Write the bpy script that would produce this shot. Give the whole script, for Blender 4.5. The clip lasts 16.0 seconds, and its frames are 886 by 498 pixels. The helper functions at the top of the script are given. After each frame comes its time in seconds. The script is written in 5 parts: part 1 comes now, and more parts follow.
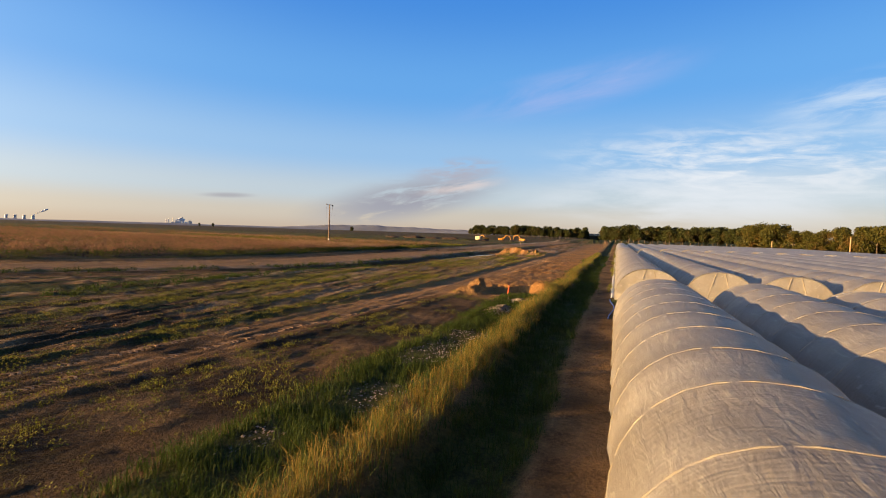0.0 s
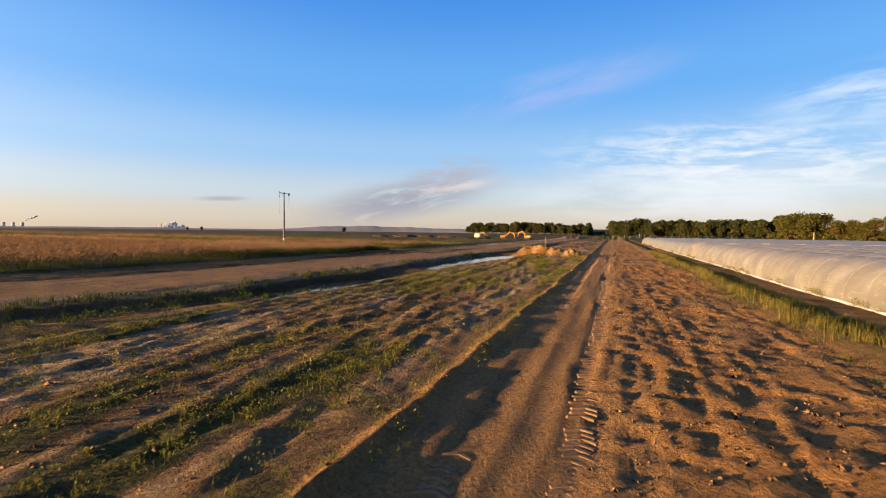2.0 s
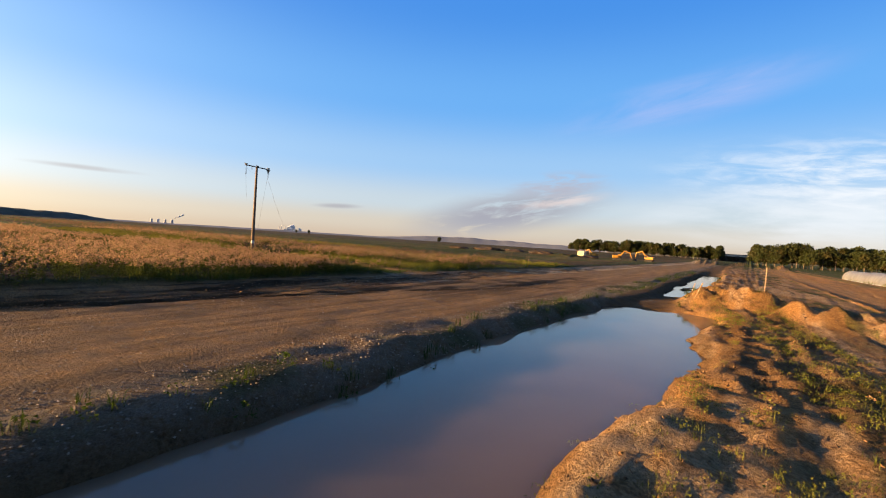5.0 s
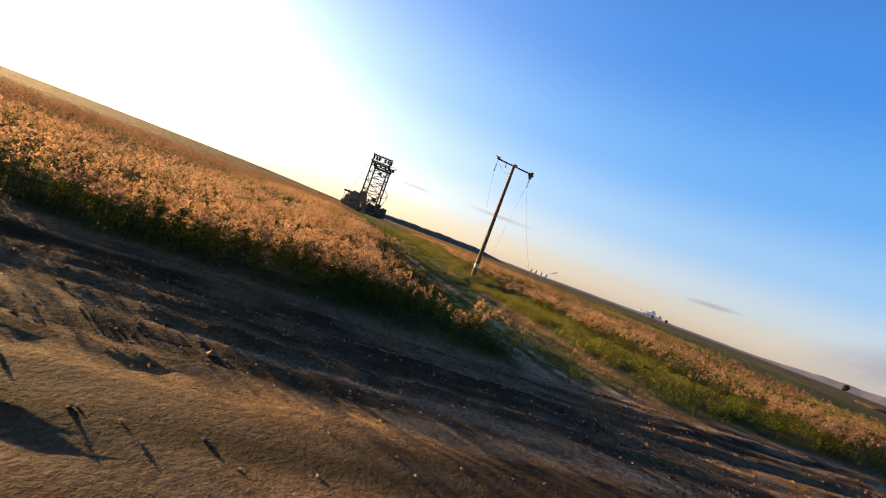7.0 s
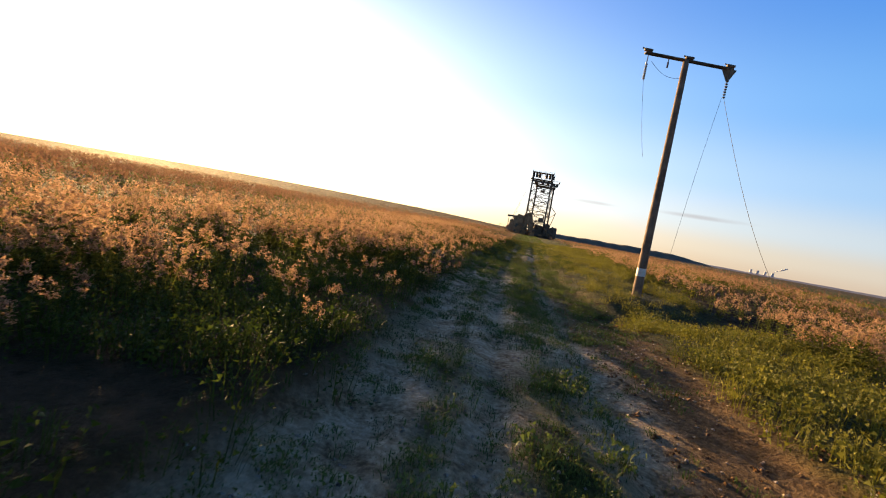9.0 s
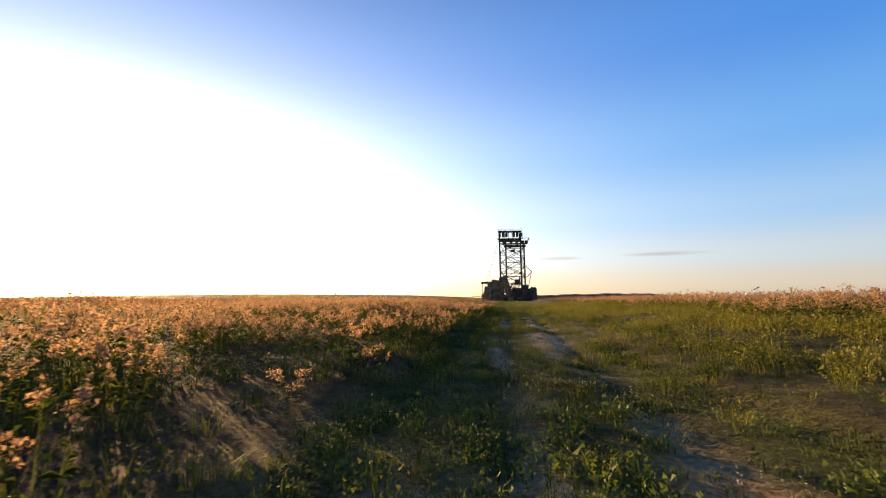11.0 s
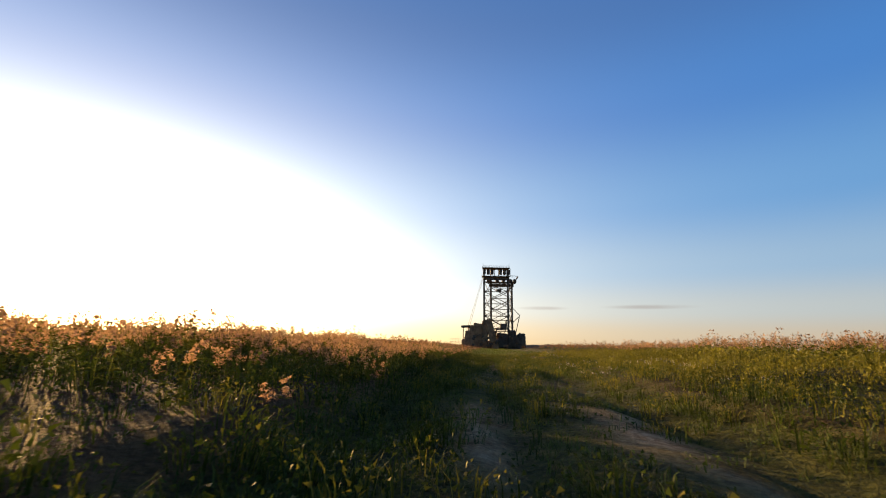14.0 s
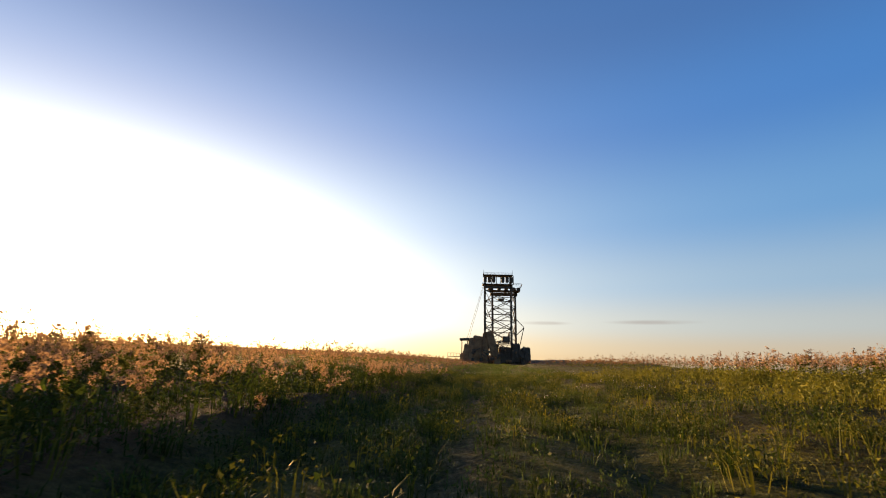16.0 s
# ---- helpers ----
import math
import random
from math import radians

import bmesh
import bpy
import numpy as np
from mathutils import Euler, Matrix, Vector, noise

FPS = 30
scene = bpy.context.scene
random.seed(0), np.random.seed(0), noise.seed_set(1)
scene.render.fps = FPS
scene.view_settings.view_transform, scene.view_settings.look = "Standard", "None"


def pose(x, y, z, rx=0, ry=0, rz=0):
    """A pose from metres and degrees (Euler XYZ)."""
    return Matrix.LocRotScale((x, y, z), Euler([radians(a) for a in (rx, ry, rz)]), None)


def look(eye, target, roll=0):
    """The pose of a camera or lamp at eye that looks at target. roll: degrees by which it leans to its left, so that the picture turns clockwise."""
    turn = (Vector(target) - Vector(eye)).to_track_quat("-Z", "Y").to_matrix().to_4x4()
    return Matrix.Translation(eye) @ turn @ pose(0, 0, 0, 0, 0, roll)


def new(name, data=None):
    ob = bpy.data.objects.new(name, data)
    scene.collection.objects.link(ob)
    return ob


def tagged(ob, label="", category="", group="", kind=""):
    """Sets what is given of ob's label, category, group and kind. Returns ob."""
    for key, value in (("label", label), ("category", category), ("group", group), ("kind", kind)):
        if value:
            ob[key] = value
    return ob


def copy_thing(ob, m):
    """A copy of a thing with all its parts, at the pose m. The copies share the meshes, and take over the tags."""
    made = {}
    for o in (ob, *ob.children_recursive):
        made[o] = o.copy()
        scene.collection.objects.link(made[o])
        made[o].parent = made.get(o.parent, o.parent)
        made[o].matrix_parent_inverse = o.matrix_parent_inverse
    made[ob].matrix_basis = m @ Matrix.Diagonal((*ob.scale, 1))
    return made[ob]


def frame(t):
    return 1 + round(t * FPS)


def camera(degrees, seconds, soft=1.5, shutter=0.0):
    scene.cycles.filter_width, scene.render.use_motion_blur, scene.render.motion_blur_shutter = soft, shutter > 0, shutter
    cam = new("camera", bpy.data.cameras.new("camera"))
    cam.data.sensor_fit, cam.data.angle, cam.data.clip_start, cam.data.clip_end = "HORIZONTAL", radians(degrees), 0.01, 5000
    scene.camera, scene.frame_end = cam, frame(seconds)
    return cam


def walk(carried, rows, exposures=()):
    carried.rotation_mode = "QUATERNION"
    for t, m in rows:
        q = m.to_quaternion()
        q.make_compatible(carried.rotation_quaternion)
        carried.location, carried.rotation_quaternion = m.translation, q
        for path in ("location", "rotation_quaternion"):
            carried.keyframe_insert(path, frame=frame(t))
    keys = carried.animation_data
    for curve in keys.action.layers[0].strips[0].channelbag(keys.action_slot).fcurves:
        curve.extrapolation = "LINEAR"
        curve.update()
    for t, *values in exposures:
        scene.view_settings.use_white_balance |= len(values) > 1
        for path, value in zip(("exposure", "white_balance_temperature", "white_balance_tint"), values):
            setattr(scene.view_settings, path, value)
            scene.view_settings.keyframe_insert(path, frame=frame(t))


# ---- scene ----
cam = camera(86.0, 16.0, soft=1.05, shutter=0.05)
PATH = [
    (0, (1.85, -4.513, 3.894), (1.166, -2.635, 3.826), 1.8),
    (0.5, (-0.739, 2.72, 3.779), (-1.423, 4.598, 3.711), 1.7),
    (1, (-3.343, 10.006, 3.543), (-4.023, 11.885, 3.474), 1.3),
    (1.5, (-5.76, 17.272, 3.218), (-6.438, 19.153, 3.15), 0.9),
    (2, (-8.011, 24.297, 3.022), (-8.682, 26.18, 2.952), 0.7),
    (2.5, (-10.174, 31.199, 2.816), (-10.843, 33.083, 2.751), 0.5),
    (3, (-12.107, 37.647, 2.723), (-12.779, 39.529, 2.658), 0.3),
    (5.5, (-21.142, 70.497, 2.813), (-22.407, 72.046, 2.798), 6.7),
    (6, (-23.664, 76.09, 2.637), (-25.176, 77.398, 2.622), 10.9),
    (6.5, (-26.881, 81.68, 2.474), (-28.639, 82.634, 2.452), 16.1),
    (7, (-30.418, 86.558, 2.387), (-32.343, 87.098, 2.35), 20.6),
    (7.5, (-34.133, 89.694, 2.31), (-36.119, 89.915, 2.224), 21.1),
    (8, (-37.957, 91.878, 2.192), (-39.952, 91.866, 2.044), 17.7),
    (8.5, (-42.112, 93.42, 2.187), (-44.095, 93.23, 2.011), 13.8),
    (9, (-46.894, 94.117, 2.107), (-48.877, 93.896, 1.974), 10.5),
    (9.5, (-51.84, 94.475, 2.115), (-53.827, 94.253, 2.051), 7.3),
    (10, (-58.326, 94.324, 1.902), (-60.316, 94.131, 1.934), 3.1),
    (12.5, (-83.707, 95.214, 0.901), (-85.678, 95.132, 1.228), -0.3),
    (13, (-88.081, 95.482, 0.886), (-90.051, 95.402, 1.225), 0.0),
    (13.5, (-92.046, 95.775, 0.842), (-94.01, 95.696, 1.212), 0.6),
    (14, (-96.617, 96.028, 0.865), (-98.574, 95.947, 1.269), 1.5),
    (14.5, (-100.871, 96.327, 0.891), (-102.824, 96.244, 1.314), 1.7),
    (15, (-104.857, 96.649, 0.91), (-106.807, 96.562, 1.347), 1.9),
    (15.5, (-108.648, 96.985, 0.917), (-110.595, 96.896, 1.366), 1.8),
    (16, (-112.333, 97.326, 0.915), (-114.277, 97.234, 1.377), 1.8),
]
walk(cam, [(t, look(eye, aim, roll)) for t, eye, aim, roll in PATH], [(0.0, 1.95, 6500, 10), (3.0, 2.15, 6500, 10), (5.5, 2.1, 6500, 10), (10.0, 2.1, 6500, 10), (12.5, 1.8, 6850, 10), (16.0, 1.72, 7350, 10)])

# ---- world, sun ----
SUN_AZ, SUN_EL = 130.5, 6.3            # degrees left of +y, degrees up
sun_way = Vector((-math.sin(radians(SUN_AZ)) * math.cos(radians(SUN_EL)),
                  math.cos(radians(SUN_AZ)) * math.cos(radians(SUN_EL)), math.sin(radians(SUN_EL))))


class Nodes:
    """Short hand for node trees."""

    def __init__(self, tree):
        self.tree = tree
        tree.nodes.clear()

    def add(self, kind, **settings):
        node = self.tree.nodes.new(kind)
        for key, value in settings.items():
            if key == "noise_dimensions":
                node.noise_dimensions = value
            elif key == "operation":
                node.operation = value
            elif key == "sky_type":
                node.sky_type = value
            elif key == "attribute_name":
                node.attribute_name = value
            elif key == "blend_type":
                node.blend_type = value
            elif key == "feature":
                node.feature = value
            elif key == "bands_direction":
                node.bands_direction = value
        return node

    def link(self, a, b):
        self.tree.links.new(a, b)

    def put(self, value, socket):
        if isinstance(value, (int, float, tuple)):
            if isinstance(value, tuple) and len(value) == 3 and socket.type == "RGBA":
                value = (*value, 1)
            socket.default_value = value
        else:
            self.link(value, socket)

    def math(self, operation, a, b=0.0, c=0.0, clamp=False):
        node = self.add("ShaderNodeMath", operation=operation)
        node.use_clamp = clamp
        for value, socket in zip((a, b, c), node.inputs):
            self.put(value, socket)
        return node.outputs[0]

    def vmath(self, operation, a, b=(0, 0, 0)):
        node = self.add("ShaderNodeVectorMath", operation=operation)
        self.put(a, node.inputs[0]), self.put(b, node.inputs[1])
        return node.outputs["Value"] if operation == "DOT_PRODUCT" else node.outputs[0]

    def mix(self, fac, a, b, blend="MIX"):
        node = self.add("ShaderNodeMixRGB", blend_type=blend)
        for value, socket in zip((fac, a, b), node.inputs):
            self.put(value, socket)
        return node.outputs[0]

    def ramp(self, value, lo, hi):
        node = self.add("ShaderNodeMapRange")
        node.interpolation_type = "SMOOTHSTEP"
        self.put(value, node.inputs[0])
        node.inputs[1].default_value, node.inputs[2].default_value = lo, hi
        return node.outputs[0]

    def noise(self, where, scale, detail=4.0, rough=0.55, distort=0.0):
        node = self.add("ShaderNodeTexNoise")
        if where is not None:
            self.link(where, node.inputs["Vector"])
        node.inputs["Scale"].default_value, node.inputs["Detail"].default_value = scale, detail
        node.inputs["Roughness"].default_value, node.inputs["Distortion"].default_value = rough, distort
        return node.outputs["Fac"]

    def value(self, socket_node, name):
        return socket_node.outputs[name]


world = bpy.data.worlds.new("evening_sky")
scene.world = world
world.use_nodes = True
n = Nodes(world.node_tree)
sky = n.add("ShaderNodeTexSky", sky_type="NISHITA")
sky.sun_disc, sky.sun_elevation, sky.sun_rotation = False, radians(SUN_EL), radians(-SUN_AZ)
sky.altitude, sky.air_density, sky.dust_density, sky.ozone_density = 100, 1.0, 0.5, 2.0
where = n.add("ShaderNodeTexCoord").outputs["Generated"]
split = n.add("ShaderNodeSeparateXYZ")
n.link(where, split.inputs[0])
az = n.math("MULTIPLY", n.math("ARCTAN2", n.math("MULTIPLY", split.outputs[0], -1.0), split.outputs[1]), 57.2958)
el = n.math("MULTIPLY", n.math("ARCSINE", split.outputs[2]), 57.2958)
tint = n.add("ShaderNodeValToRGB")
tint.color_ramp.interpolation = "EASE"
stops = ((0.0, (0.64, 0.52, 0.43)), (0.02, (0.68, 0.61, 0.54)), (0.05, (0.58, 0.68, 0.78)), (0.10, (0.34, 0.59, 0.93)), (0.18, (0.14, 0.44, 0.95)), (0.30, (0.055, 0.29, 0.86)), (0.42, (0.055, 0.22, 0.66)), (0.60, (0.05, 0.12, 0.27)), (1.0, (0.045, 0.065, 0.11)))
while len(tint.color_ramp.elements) < len(stops):
    tint.color_ramp.elements.new(0.5)
for e, (p, c) in zip(tint.color_ramp.elements, stops):
    e.position, e.color = p, (*c, 1)
n.link(n.math("DIVIDE", n.math("MAXIMUM", el, 0.0), 90.0), tint.inputs[0])
clear_air = n.mix(1.0, tint.outputs[0], (4.3, 4.3, 4.3), "MULTIPLY")
base_air = n.mix(0.88, sky.outputs[0], clear_air)
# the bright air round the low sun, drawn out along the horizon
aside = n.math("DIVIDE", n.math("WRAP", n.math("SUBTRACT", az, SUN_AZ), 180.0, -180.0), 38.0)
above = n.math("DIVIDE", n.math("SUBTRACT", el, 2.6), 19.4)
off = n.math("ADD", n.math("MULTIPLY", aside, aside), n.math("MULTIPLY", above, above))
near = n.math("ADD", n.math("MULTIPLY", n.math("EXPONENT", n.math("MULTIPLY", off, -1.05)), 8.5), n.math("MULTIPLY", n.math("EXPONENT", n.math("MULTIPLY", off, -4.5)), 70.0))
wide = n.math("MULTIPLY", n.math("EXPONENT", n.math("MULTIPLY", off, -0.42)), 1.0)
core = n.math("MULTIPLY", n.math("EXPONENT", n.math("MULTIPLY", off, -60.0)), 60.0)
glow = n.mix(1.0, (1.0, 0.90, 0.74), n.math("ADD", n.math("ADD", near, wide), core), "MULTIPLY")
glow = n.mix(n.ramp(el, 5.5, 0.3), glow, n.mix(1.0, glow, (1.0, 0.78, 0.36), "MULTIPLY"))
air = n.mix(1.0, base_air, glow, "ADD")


def cloud(colour, amount, az0, el0, half_az, half_el, tilt, fine, lo=0.45, hi=0.75):
    """One drift of thin cloud: a soft patch of the sky broken up by streaky noise."""
    global air
    da = n.math("SUBTRACT", az, az0)
    de = n.math("SUBTRACT", n.math("SUBTRACT", el, el0), n.math("MULTIPLY", da, tilt))
    u, v = n.math("DIVIDE", da, half_az), n.math("DIVIDE", de, half_el)
    far = n.math("SQRT", n.math("ADD", n.math("MULTIPLY", u, u), n.math("MULTIPLY", v, v)))
    patch = n.math("SUBTRACT", 1.0, n.ramp(far, 0.15, 1.0))
    place = n.add("ShaderNodeCombineXYZ")
    n.link(n.math("MULTIPLY", da, 0.16 * fine), place.inputs[0])
    n.link(n.math("MULTIPLY", de, 0.75 * fine), place.inputs[1])
    place.inputs[2].default_value = az0
    wisp = n.ramp(n.noise(place.outputs[0], 1.0, 6.0, 0.6, 0.4), lo, hi)
    air = n.mix(n.math("MULTIPLY", n.math("MULTIPLY", patch, wisp), amount, clamp=True), air, colour)


cloud((1.75, 1.78, 2.05), 1.0, 24.5, 3.9, 15.0, 3.4, -0.19, 1.0, 0.30, 0.52)
cloud((2.1, 2.0, 2.3), 0.8, 18.5, 7.4, 7.0, 2.0, -0.1, 1.3, 0.38, 0.60)
cloud((3.9, 3.3, 3.1), 0.6, 18.0, 5.6, 6.5, 1.0, -0.17, 1.2, 0.34, 0.62)
cloud((4.3, 4.35, 4.4), 0.85, -12.0, 8.0, 24.0, 5.0, 0.05, 1.2, 0.36, 0.72)
cloud((4.1, 4.25, 4.45), 0.62, -8.0, 4.2, 26.0, 4.5, 0.0, 0.45, 0.22, 0.66)
cloud((2.4, 2.5, 3.9), 0.55, 6.0, 16.5, 17.0, 3.2, -0.18, 0.4, 0.28, 0.75)
cloud((3.6, 4.0, 4.4), 0.75, -24.0, 13.0, 13.0, 3.5, -0.1, 1.0, 0.34, 0.72)
cloud((1.7, 1.6, 1.8), 0.6, 44.5, 3.4, 3.6, 0.40, -0.04, 0.5, 0.2, 0.5)
cloud((2.0, 1.6, 1.5), 0.4, 80.4, 4.75, 3.6, 0.30, 0.0, 0.5, 0.25, 0.6)
cloud((1.9, 1.55, 1.5), 0.45, 68.7, 4.9, 6.0, 0.34, 0.0, 0.5, 0.25, 0.6)
backdrop = n.add("ShaderNodeBackground")
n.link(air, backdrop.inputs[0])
backdrop.inputs[1].default_value = 0.055
n.link(backdrop.outputs[0], n.add("ShaderNodeOutputWorld").inputs[0])

sun = new("sun", bpy.data.lights.new("sun", "SUN"))
sun.data.energy, sun.data.angle, sun.data.color = 5.0, radians(0.6), (1.0, 0.60, 0.235)
sun.matrix_world = look(sun_way * 200, (0, 0, 0))


# ---- materials ----
def material(name):
    m = bpy.data.materials.new(name)
    m.use_nodes = True
    k = Nodes(m.node_tree)
    return m, k


def finish(k, shader, height=None, strength=0.3, distance=0.05):
    out = k.add("ShaderNodeOutputMaterial")
    k.link(shader.outputs[0], out.inputs[0])
    if height is not None:
        bump = k.add("ShaderNodeBump")
        bump.inputs["Strength"].default_value, bump.inputs["Distance"].default_value = strength, distance
        k.link(height, bump.inputs["Height"])
        k.link(bump.outputs[0], shader.inputs["Normal"])


def principled(k, colour, rough, metal=0.0, spec=0.3):
    s = k.add("ShaderNodeBsdfPrincipled")
    k.put(colour, s.inputs["Base Color"])
    k.put(rough, s.inputs["Roughness"])
    s.inputs["Metallic"].default_value = metal
    s.inputs["Specular IOR Level"].default_value = spec
    return s


def surface(name, dark, light, scale, rough=0.8, metal=0.0, fine=None, bump=0.3, per_object=0.0, spec=0.3):
    """A surface mottled at two scales between two colours, with a fine relief."""
    m, k = material(name)
    pos = k.add("ShaderNodeTexCoord").outputs["Object"]
    a = k.noise(pos, scale, 4.0)
    b = k.noise(pos, fine or scale * 9, 3.0)
    f = k.ramp(k.math("ADD", k.math("MULTIPLY", a, 0.6), k.math("MULTIPLY", b, 0.4)), 0.36, 0.64)
    c = k.mix(f, dark, light)
    if per_object:
        r = k.add("ShaderNodeObjectInfo").outputs["Random"]
        c = k.mix(k.math("MULTIPLY", r, per_object), c, tuple(v * 0.4 for v in dark))
    finish(k, principled(k, c, rough, metal, spec), b, bump, 0.02)
    return m


def leafy(name, dark, light, glow=0.35, tip=None):
    """Leaves, stalks and petals: each piece its own tone, some light shining through."""
    m, k = material(name)
    g = k.add("ShaderNodeNewGeometry")
    pos = k.add("ShaderNodeTexCoord").outputs["Object"]
    f = k.math("ADD", k.math("MULTIPLY", g.outputs["Random Per Island"], 0.6), k.math("MULTIPLY", k.ramp(k.noise(pos, 0.35, 3.0), 0.3, 0.7), 0.4))
    c = k.mix(f, dark, light)
    if tip:
        c = k.mix(k.ramp(k.noise(pos, 0.12, 2.0), 0.45, 0.65), c, tip)
    front = principled(k, c, 0.7, spec=0.15)
    back = k.add("ShaderNodeBsdfTranslucent")
    k.link(c, back.inputs[0])
    both = k.add("ShaderNodeMixShader")
    both.inputs[0].default_value = glow
    k.link(front.outputs[0], both.inputs[1]), k.link(back.outputs[0], both.inputs[2])
    k.link(both.outputs[0], k.add("ShaderNodeOutputMaterial").inputs[0])
    return m


# ground: four masks carried by the sheet tell bare sand, mud with painted shade, turf and stones apart
ground_mat, k = material("ground")
pos = k.add("ShaderNodeTexCoord").outputs["Object"]
turf = k.add("ShaderNodeAttribute", attribute_name="turf").outputs["Fac"]
mud = k.add("ShaderNodeAttribute", attribute_name="mud").outputs["Fac"]
stones = k.add("ShaderNodeAttribute", attribute_name="stones").outputs["Fac"]
straw = k.add("ShaderNodeAttribute", attribute_name="straw").outputs["Fac"]
road_mask = k.add("ShaderNodeAttribute", attribute_name="road").outputs["Fac"]
pale = k.add("ShaderNodeAttribute", attribute_name="pale").outputs["Fac"]
clay = k.add("ShaderNodeAttribute", attribute_name="clay").outputs["Fac"]
big, mid, fine = k.noise(pos, 0.22, 4.0), k.noise(pos, 1.7, 5.0, 0.6), k.noise(pos, 14.0, 5.0, 0.65)
grit = k.noise(pos, 60.0, 3.0, 0.6)
soil = k.mix(k.ramp(mid, 0.3, 0.7), (0.108, 0.064, 0.028), (0.275, 0.168, 0.072))
soil = k.mix(k.ramp(fine, 0.35, 0.75), soil, (0.37, 0.215, 0.092))
soil = k.mix(k.math("MULTIPLY", k.ramp(big, 0.4, 0.7), 0.5), soil, (0.17, 0.115, 0.068))
lane = k.mix(k.ramp(fine, 0.3, 0.7), (0.225, 0.126, 0.050), (0.44, 0.248, 0.100))
lane = k.mix(k.math("MULTIPLY", k.ramp(mid, 0.35, 0.7), 0.5), lane, (0.19, 0.125, 0.078))
soil = k.mix(clay, soil, k.mix(k.ramp(fine, 0.3, 0.7), (0.26, 0.128, 0.042), (0.49, 0.255, 0.090)))
soil = k.mix(road_mask, soil, lane)
soil = k.mix(k.math("MULTIPLY", pale, k.ramp(k.math("ADD", mid, k.math("MULTIPLY", fine, 0.4)), 0.45, 0.85)), soil, k.mix(k.ramp(fine, 0.3, 0.7), (0.42, 0.335, 0.225), (0.66, 0.56, 0.41)))
gravel_c = k.mix(k.ramp(grit, 0.35, 0.7), (0.10, 0.08, 0.065), (0.30, 0.255, 0.21))
soil = k.mix(k.math("MULTIPLY", stones, k.ramp(k.math("ADD", mid, fine), 0.7, 1.1)), soil, gravel_c)
# near-black mud tone, which also stands in for shade on the ground
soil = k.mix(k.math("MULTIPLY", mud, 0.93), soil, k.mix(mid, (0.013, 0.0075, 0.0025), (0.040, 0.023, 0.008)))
# straw litter, its tone lowered to carry the shade under the weeds
shaded_straw_c = k.mix(k.ramp(k.math("ADD", k.math("MULTIPLY", mid, 0.5), k.math("MULTIPLY", big, 0.5)), 0.38, 0.62), (0.024, 0.022, 0.009), (0.085, 0.052, 0.028))
soil = k.mix(straw, soil, shaded_straw_c)
green_c = k.mix(k.ramp(k.math("ADD", k.math("MULTIPLY", fine, 0.5), k.math("MULTIPLY", mid, 0.5)), 0.38, 0.62), (0.020, 0.030, 0.007), (0.080, 0.088, 0.018))
soil = k.mix(k.math("MULTIPLY", turf, k.ramp(k.math("ADD", mid, k.math("MULTIPLY", turf, 0.6)), 0.55, 0.85)), soil, green_c)
wheel = k.add("ShaderNodeMapping")
k.link(pos, wheel.inputs[0])
wheel.inputs["Scale"].default_value = (2.4, 0.10, 1.0)
worn_lines = k.noise(wheel.outputs[0], 1.0, 4.0, 0.6)
soil = k.mix(k.math("MULTIPLY", road_mask, k.math("MULTIPLY", k.ramp(worn_lines, 0.48, 0.66), 0.55)), soil, (0.115, 0.072, 0.038))
crumbs = k.add("ShaderNodeTexVoronoi")
k.link(pos, crumbs.inputs["Vector"])
crumbs.inputs["Scale"].default_value = 9.0
lumps = k.add("ShaderNodeTexVoronoi")
k.link(pos, lumps.inputs["Vector"])
lumps.inputs["Scale"].default_value = 3.1
broken = k.math("ADD", k.math("MULTIPLY", crumbs.outputs["Distance"], 0.5), k.math("MULTIPLY", lumps.outputs["Distance"], 0.25))
patches = k.noise(pos, 5.0, 5.0, 0.7)
soil = k.mix(k.math("MULTIPLY", k.ramp(patches, 0.52, 0.68), k.math("SUBTRACT", 0.5, k.math("MULTIPLY", pale, 0.32))), soil, k.mix(1.0, soil, (0.38, 0.36, 0.33), "MULTIPLY"))
soil = k.mix(k.math("MULTIPLY", k.ramp(patches, 0.46, 0.32), 0.35), soil, k.mix(1.0, soil, (1.6, 1.55, 1.45), "MULTIPLY"))
specks = k.noise(pos, 32.0, 4.0, 0.7)
soil = k.mix(k.math("MULTIPLY", k.ramp(specks, 0.54, 0.70), k.math("SUBTRACT", 0.55, k.math("MULTIPLY", pale, 0.30))), soil, k.mix(1.0, soil, (0.42, 0.40, 0.37), "MULTIPLY"))
soil = k.mix(k.math("MULTIPLY", k.ramp(specks, 0.44, 0.30), 0.5), soil, k.mix(1.0, soil, (1.5, 1.48, 1.42), "MULTIPLY"))
broken = k.math("MULTIPLY", broken, k.math("SUBTRACT", 1.0, k.math("MULTIPLY", road_mask, 0.8)))
gravel = k.add("ShaderNodeTexVoronoi")
k.link(pos, gravel.inputs["Vector"])
gravel.inputs["Scale"].default_value = 16.0
broken = k.math("ADD", broken, k.math("MULTIPLY", k.math("MULTIPLY", gravel.outputs["Distance"], road_mask), 0.7))
relief = k.math("ADD", k.math("SUBTRACT", k.math("MULTIPLY", fine, 2.0), k.math("MULTIPLY", broken, 0.7)), k.math("ADD", k.math("MULTIPLY", grit, 0.5), k.math("MULTIPLY", mid, 1.5)))
finish(k, principled(k, soil, 0.95, spec=0.1), relief, 1.0, 0.14)

